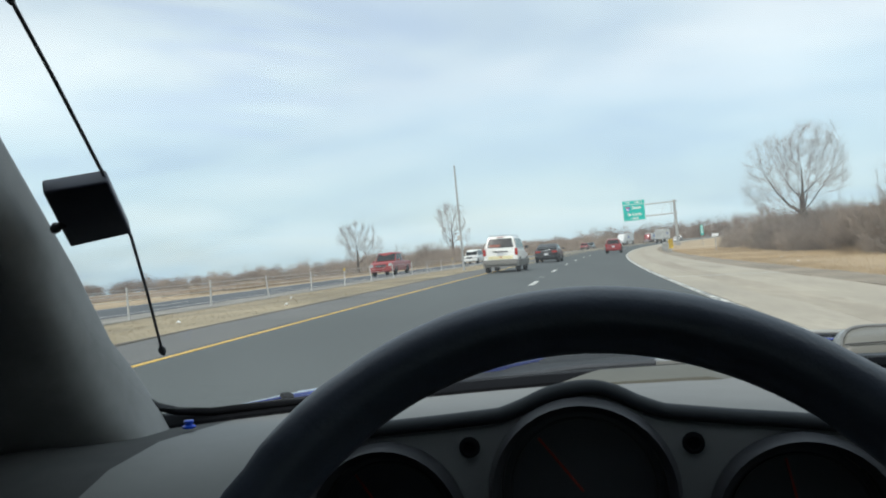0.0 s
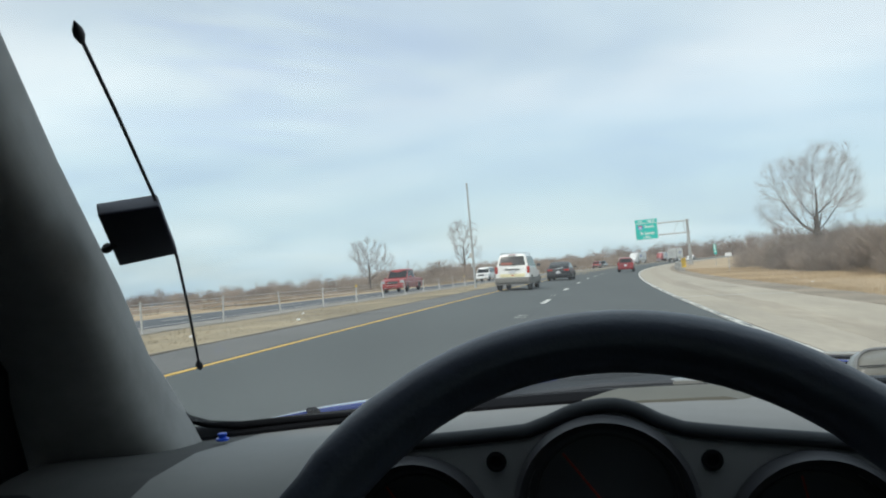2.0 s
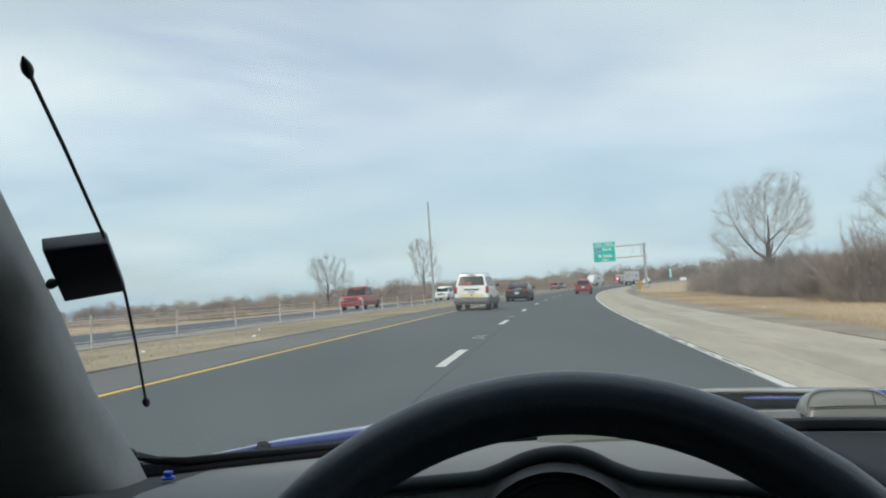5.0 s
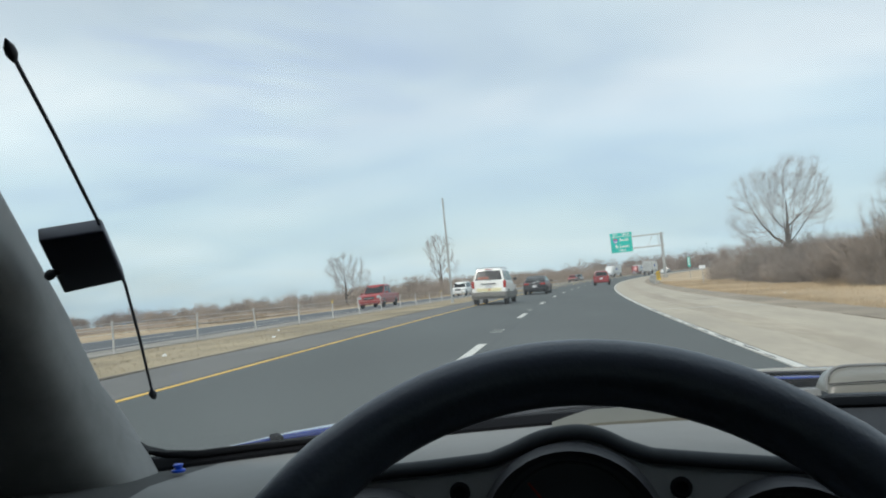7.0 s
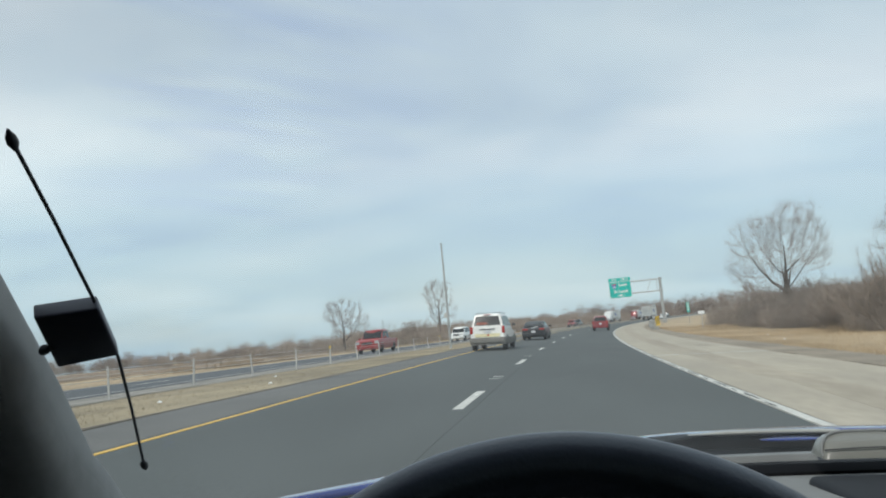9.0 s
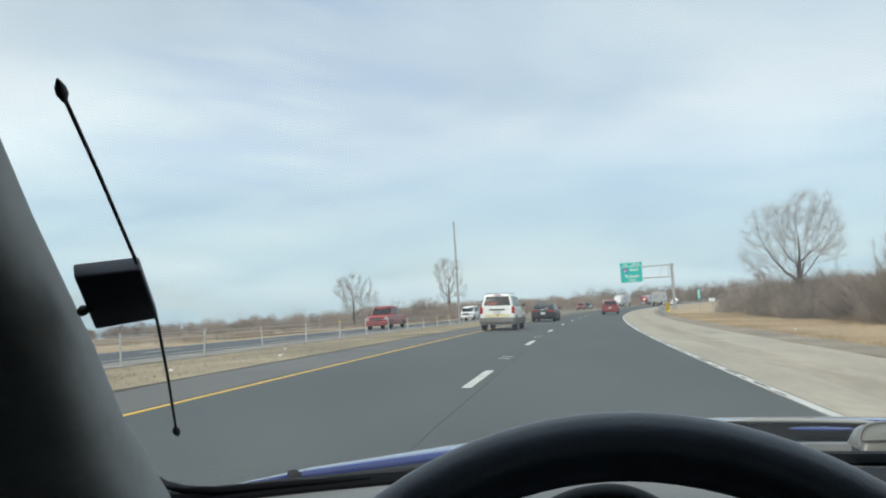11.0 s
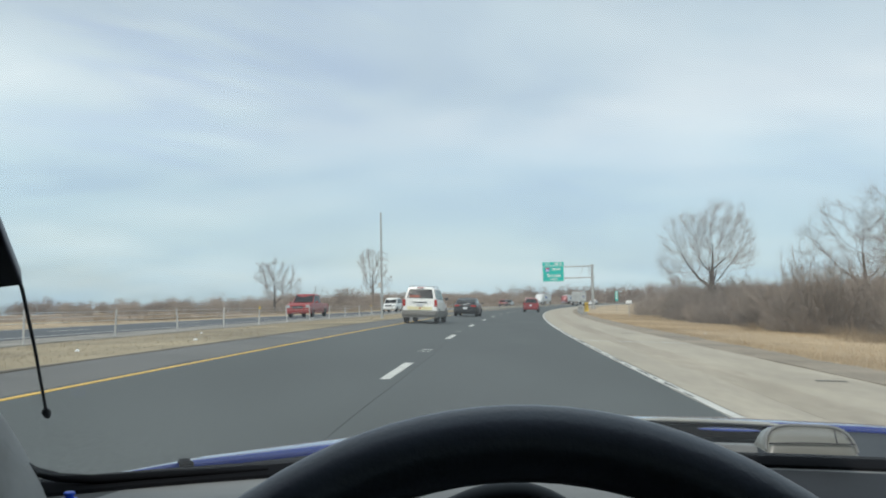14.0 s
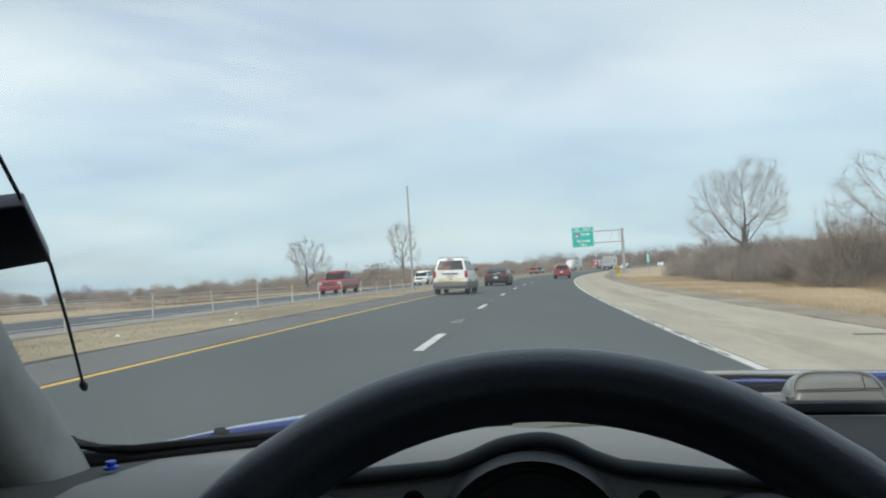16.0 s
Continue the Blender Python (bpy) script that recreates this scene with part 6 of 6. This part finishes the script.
# brush beyond the opposite carriageway
scrub = [scrub_template(80 + k) for k in range(5)]
pl = [(q, -rg.uniform(34, 80), rg.uniform(0.40, 0.70) * min(1.0, 0.62 + (q - 110) / 300), rg.uniform(0.8, 1.2)) for q in [rg.uniform(110, 430) for _ in range(430)]]
for cs, cd, rs, n in ((150, -46, 10, 12), (185, -52, 12, 16), (225, -44, 14, 18), (270, -50, 16, 20), (320, -46, 18, 20)):
    for _ in range(n):
        pl.append((cs + rg.gauss(0, rs), cd + rg.gauss(0, 4), rg.uniform(0.45, 0.80), rg.uniform(0.8, 1.15)))
thicket("brush", "bare brown scrub beyond the opposite carriageway", scrub, pl, M_BRUSH)
pl = [(q, -rg.uniform(31, 60), rg.uniform(0.7, 1.4) * min(1.0, 0.5 + (q - 100) / 240), rg.uniform(0.7, 1.15)) for q in [rg.uniform(100, 420) for _ in range(130)]]
thicket("brush", "bare brown brush beyond the opposite carriageway", far_bush, pl, M_BRUSH)
pl = [(rg.uniform(45, 260), -rg.uniform(25.5, 30), rg.uniform(0.2, 0.42), rg.uniform(0.6, 1.0)) for _ in range(170)]
thicket("brush", "low tan weeds along the opposite carriageway", far_bush, pl, M_BRUSHTAN)
# far woods round the horizon: rows of bare trees on a wide arc, open where the roads run
pl = []
for far, size in ((430, 0.85), (480, 1.05), (540, 1.25), (620, 1.5), (720, 1.8)):
    a = -38.0
    while a < 40.0:
        r = far * rg.uniform(0.95, 1.05)
        x, y = r * math.sin(radians(a)), r * math.cos(radians(a))
        if y < 560:
            sx, dx = R * math.atan2(y, R - x), R - math.hypot(x - R, y)
            if sx > S1:
                k = S1 / R
                ex, ey = R - R * math.cos(k), R * math.sin(k)
                sx = S1 + (x - ex) * math.sin(k) + (y - ey) * math.cos(k)
                dx = (x - ex) * math.cos(k) - (y - ey) * math.sin(k)
        else:
            k = S1 / R
            ex, ey = R - R * math.cos(k), R * math.sin(k)
            sx = S1 + (x - ex) * math.sin(k) + (y - ey) * math.cos(k)
            dx = (x - ex) * math.cos(k) - (y - ey) * math.sin(k)
        thin = 0.30 if dx < -150 and far < 600 else 1.0
        if not -28 < dx < 11 and rg.random() < thin:
            rise = 1.0 + 0.45 * min(1.0, max(0.0, (a + 6.0) / 18.0))
            pl.append((sx, dx, size * rise * rg.uniform(0.75, 1.15), rg.uniform(0.75, 1.1)))
        a += math.degrees(5.6 * size / far) * rg.uniform(0.7, 1.2)
thicket("far_woods", "hazy bare woods along the horizon", wood_clump, pl, M_WOODS, "woods")

def spread_tree_mesh(seed, height, width, trunk_r, fork=0.21, points=3000, step=0.32, tip=0.0055):
    """A broad bare tree: limbs that reach for points spread through a round crown, thickened towards the trunk."""
    rng = np.random.default_rng(seed)
    u = rng.normal(size=(points, 3))
    u /= np.linalg.norm(u, axis=1)[:, None]
    rad = rng.random(points) ** 0.38
    lump = 1 + 0.16 * np.sin(3 * np.arctan2(u[:, 1], u[:, 0]) + seed) + 0.05 * np.sin(7 * u[:, 2] + 2 * seed)
    for g in rng.normal(size=(7, 3)):
        ax = u @ (g / np.linalg.norm(g))
        lump *= 1 - 0.38 * np.clip((ax - 0.80) / 0.12, 0, 1)
    for g in rng.normal(size=(6, 3)):
        ax = u @ (g / np.linalg.norm(g))
        lump *= 1 + 0.20 * np.clip((ax - 0.84) / 0.10, 0, 1)
    c = u * (rad * lump)[:, None] * np.array((width / 2, width / 2, height * 0.41)) + np.array((0, 0, height * 0.60))
    c = c[c[:, 2] > height * (fork + 0.05)]
    c[:, 2] = height * fork + (c[:, 2] - height * fork) * (height * (1 - fork)) / (c[:, 2].max() - height * fork)
    n0 = max(3, int(height * fork / step))
    pos = [np.array((0.04 * math.sin(i * 0.9 + seed), 0.04 * math.cos(i * 0.7), -0.2 + (height * fork + 0.2) * i / n0)) for i in range(n0 + 1)]
    par = [-1] + list(range(n0))
    way = [np.array((0.0, 0.0, 1.0))] * (n0 + 1)
    kids = [1] * n0 + [0]
    near = np.full(len(c), 1e9)
    who = np.zeros(len(c), int)
    fresh = list(range(n0 // 2, n0 + 1))
    alive = np.ones(len(c), bool)
    for _ in range(120):
        for i in fresh:
            dd = np.linalg.norm(c - pos[i], axis=1)
            m = dd < near
            near[m], who[m] = dd[m], i
        alive &= near > step * 2.1
        if not alive.any():
            break
        fresh = []
        for i in np.unique(who[alive]):
            if kids[i] >= 3:
                continue
            pull = c[alive & (who == i)] - pos[i]
            d = (pull / np.linalg.norm(pull, axis=1)[:, None]).mean(0) + way[i] * 0.75 + rng.normal(0, 0.06, 3) + np.array((0, 0, 0.10))
            d /= np.linalg.norm(d)
            kids[i] += 1
            pos.append(pos[i] + d * step)
            par.append(int(i))
            way.append(d)
            kids.append(0)
            fresh.append(len(pos) - 1)
        if not fresh:
            break
    n = len(pos)
    load = np.zeros(n)
    for i in range(n - 1, 0, -1):
        load[i] = max(load[i], 1.0)
        load[par[i]] += load[i]
    r = tip * np.maximum(load, 1.0) ** (math.log(trunk_r / tip) / math.log(load[0]))
    P = np.array(pos)
    A, B = ([], []), ([], [])
    for i in range(1, n):
        V, T = A if r[i] > 0.035 else B
        a, b = Vector(P[par[i]]), Vector(P[i])
        ra = min(r[par[i]], r[i] * 1.5)
        seg_tube(V, T, [a, b + (b - a) * 0.05], [ra, r[i]], 7 if r[i] > 0.10 else (5 if r[i] > 0.035 else 3))
        if r[i] < 0.020:
            d = Vector(way[i])
            V, T = B
            for _ in range(6):
                g = (d * 0.9 + Vector(rng.normal(0, 0.50, 3)) + Vector((0, 0, 0.15))).normalized() * float(rng.uniform(0.35, 0.85))
                h = (g + Vector(rng.normal(0, 0.12, 3)) + Vector((0, 0, 0.12))) * float(rng.uniform(0.5, 0.9))
                w = g.orthogonal().normalized() * tip
                k = len(V)
                V.extend([b + w, b - w, b + g + w * 0.7, b + g - w * 0.7, b + g + h])
                T.extend([(k, k + 1, k + 2), (k + 1, k + 3, k + 2), (k + 2, k + 3, k + 4)])
                for f in (0.45, 0.8):
                    o = b + g * f
                    e = o + (g * 0.5 + Vector(rng.normal(0, 0.24, 3)))
                    k = len(V)
                    V.extend([o + w * 0.7, o - w * 0.7, e])
                    T.append((k, k + 1, k + 2))
    return A, B


def spread_tree(label, m, *args, **kw):
    th = thing("tree", label, "tree", "bare trees", "", m)
    (va, ta), (vb, tb) = spread_tree_mesh(*args, **kw)
    fast("trunk", va, ta, M_BARK, th)
    fast("crown", vb, tb, M_TWIG, th)
    return th


spread_tree("tall bare tree with a broad rounded crown", stand(72, 17.6), 5, 10.6, 8.2, 0.44, points=3400, step=0.27, tip=0.0042)
spread_tree("bare forked tree above the brush", stand(56, 24.5), 6, 8.6, 7.5, 0.28, points=2000)
spread_tree("bare tree with pale limbs above the brush", stand(45, 24.0), 7, 8.6, 7.0, 0.26, points=2000)
spread_tree("dense bare tree rising out of the brush", stand(38, 21), 9, 7.6, 7.0, 0.22, points=1800)
spread_tree("lone slender bare tree beyond the opposite carriageway", stand(178, -44), 12, 15.0, 7.4, 0.34, fork=0.14, points=1500, step=0.42, tip=0.010)
spread_tree("small spreading bare tree beyond the opposite carriageway", stand(128, -46), 14, 9.0, 8.0, 0.22, fork=0.13, points=1500, step=0.36, tip=0.0075)
tree("tree", "small bare tree in the far brush", stand(250, 30), 15, 10.0, 0.5, 0.2, depth=5, group="bare trees", upright=0.5, twig=0.02)


def grass(name, label, n, s0, s1, d0, d1, h0, h1, seed, material=M_BLADE, blade=0.012):
    rng = np.random.default_rng(seed)
    s = s0 + (s1 - s0) * rng.random(n) ** 1.4
    d = rng.uniform(d0, d1, n)
    V = np.zeros((n * 9, 3), np.float32)
    for i in range(n):
        p = at(float(s[i]), float(d[i]))
        for b in range(3):
            a = rng.uniform(0, 6.283)
            hh = rng.uniform(h0, h1)
            lx, ly = rng.normal(0, 0.45, 2) * hh
            wx, wy = math.cos(a) * blade, math.sin(a) * blade
            ox, oy = rng.normal(0, 0.09, 2)
            k = (i * 3 + b) * 3
            V[k] = (p.x + ox + wx, p.y + oy + wy, p.z - 0.03)
            V[k + 1] = (p.x + ox - wx, p.y + oy - wy, p.z - 0.03)
            V[k + 2] = (p.x + ox + lx, p.y + oy + ly, p.z + hh)
    T = np.arange(n * 9, dtype=np.int32).reshape(-1, 3)
    return tagged(fast(name, V, T, material), label, "grass", "", "stuff")


grass("dry_grass", "dry straw-coloured grass on the grass bank", 60000, 8, 95, 7.2, 17.5, 0.02, 0.10, 3, blade=0.008)
grass("dry_grass", "short matted dead grass on the median", 4500, 6, 110, -11.7, -7.2, 0.012, 0.040, 4, M_BLADEDULL, 0.005)


# ---- far houses ----
def house(s, d, w, l, h, turn):
    th = thing("house", "pale far-off house with a dark pitched roof", "house", "far houses", "", stand(s, d, 0, turn))
    part("wall", boxed((0, 0, h / 2 - 0.2), (w, l, h + 0.4), 0.02), M_HOUSE, th)
    bm = bmesh.new()
    rh = w * 0.32
    a = [bm.verts.new(p) for p in ((-w / 2 - 0.4, -l / 2 - 0.4, h), (w / 2 + 0.4, -l / 2 - 0.4, h), (0, -l / 2 - 0.4, h + rh))]
    b = [bm.verts.new(p) for p in ((-w / 2 - 0.4, l / 2 + 0.4, h), (w / 2 + 0.4, l / 2 + 0.4, h), (0, l / 2 + 0.4, h + rh))]
    bm.faces.new(a)
    bm.faces.new(b[::-1])
    for i in range(3):
        bm.faces.new((a[i], b[i], b[(i + 1) % 3], a[(i + 1) % 3]))
    part("roof", bm, M_ROOF, th)
    for k in range(3):
        part("window", boxed((-w / 2 - 0.02, -l / 2 + l * (k + 0.5) / 3, h * 0.55), (0.06, 1.1, 1.2)), M_GLASSDARK, th)
        part("window", boxed((-w / 2 + w * (k + 0.5) / 3, -l / 2 - 0.02, h * 0.55), (1.0, 0.06, 1.2)), M_GLASSDARK, th)


hr = random.Random(5)
for k in range(13):
    house(hr.uniform(480, 820), -hr.uniform(300, 640), hr.uniform(8, 12), hr.uniform(10, 16), hr.uniform(3, 5.5), hr.uniform(0, 90))
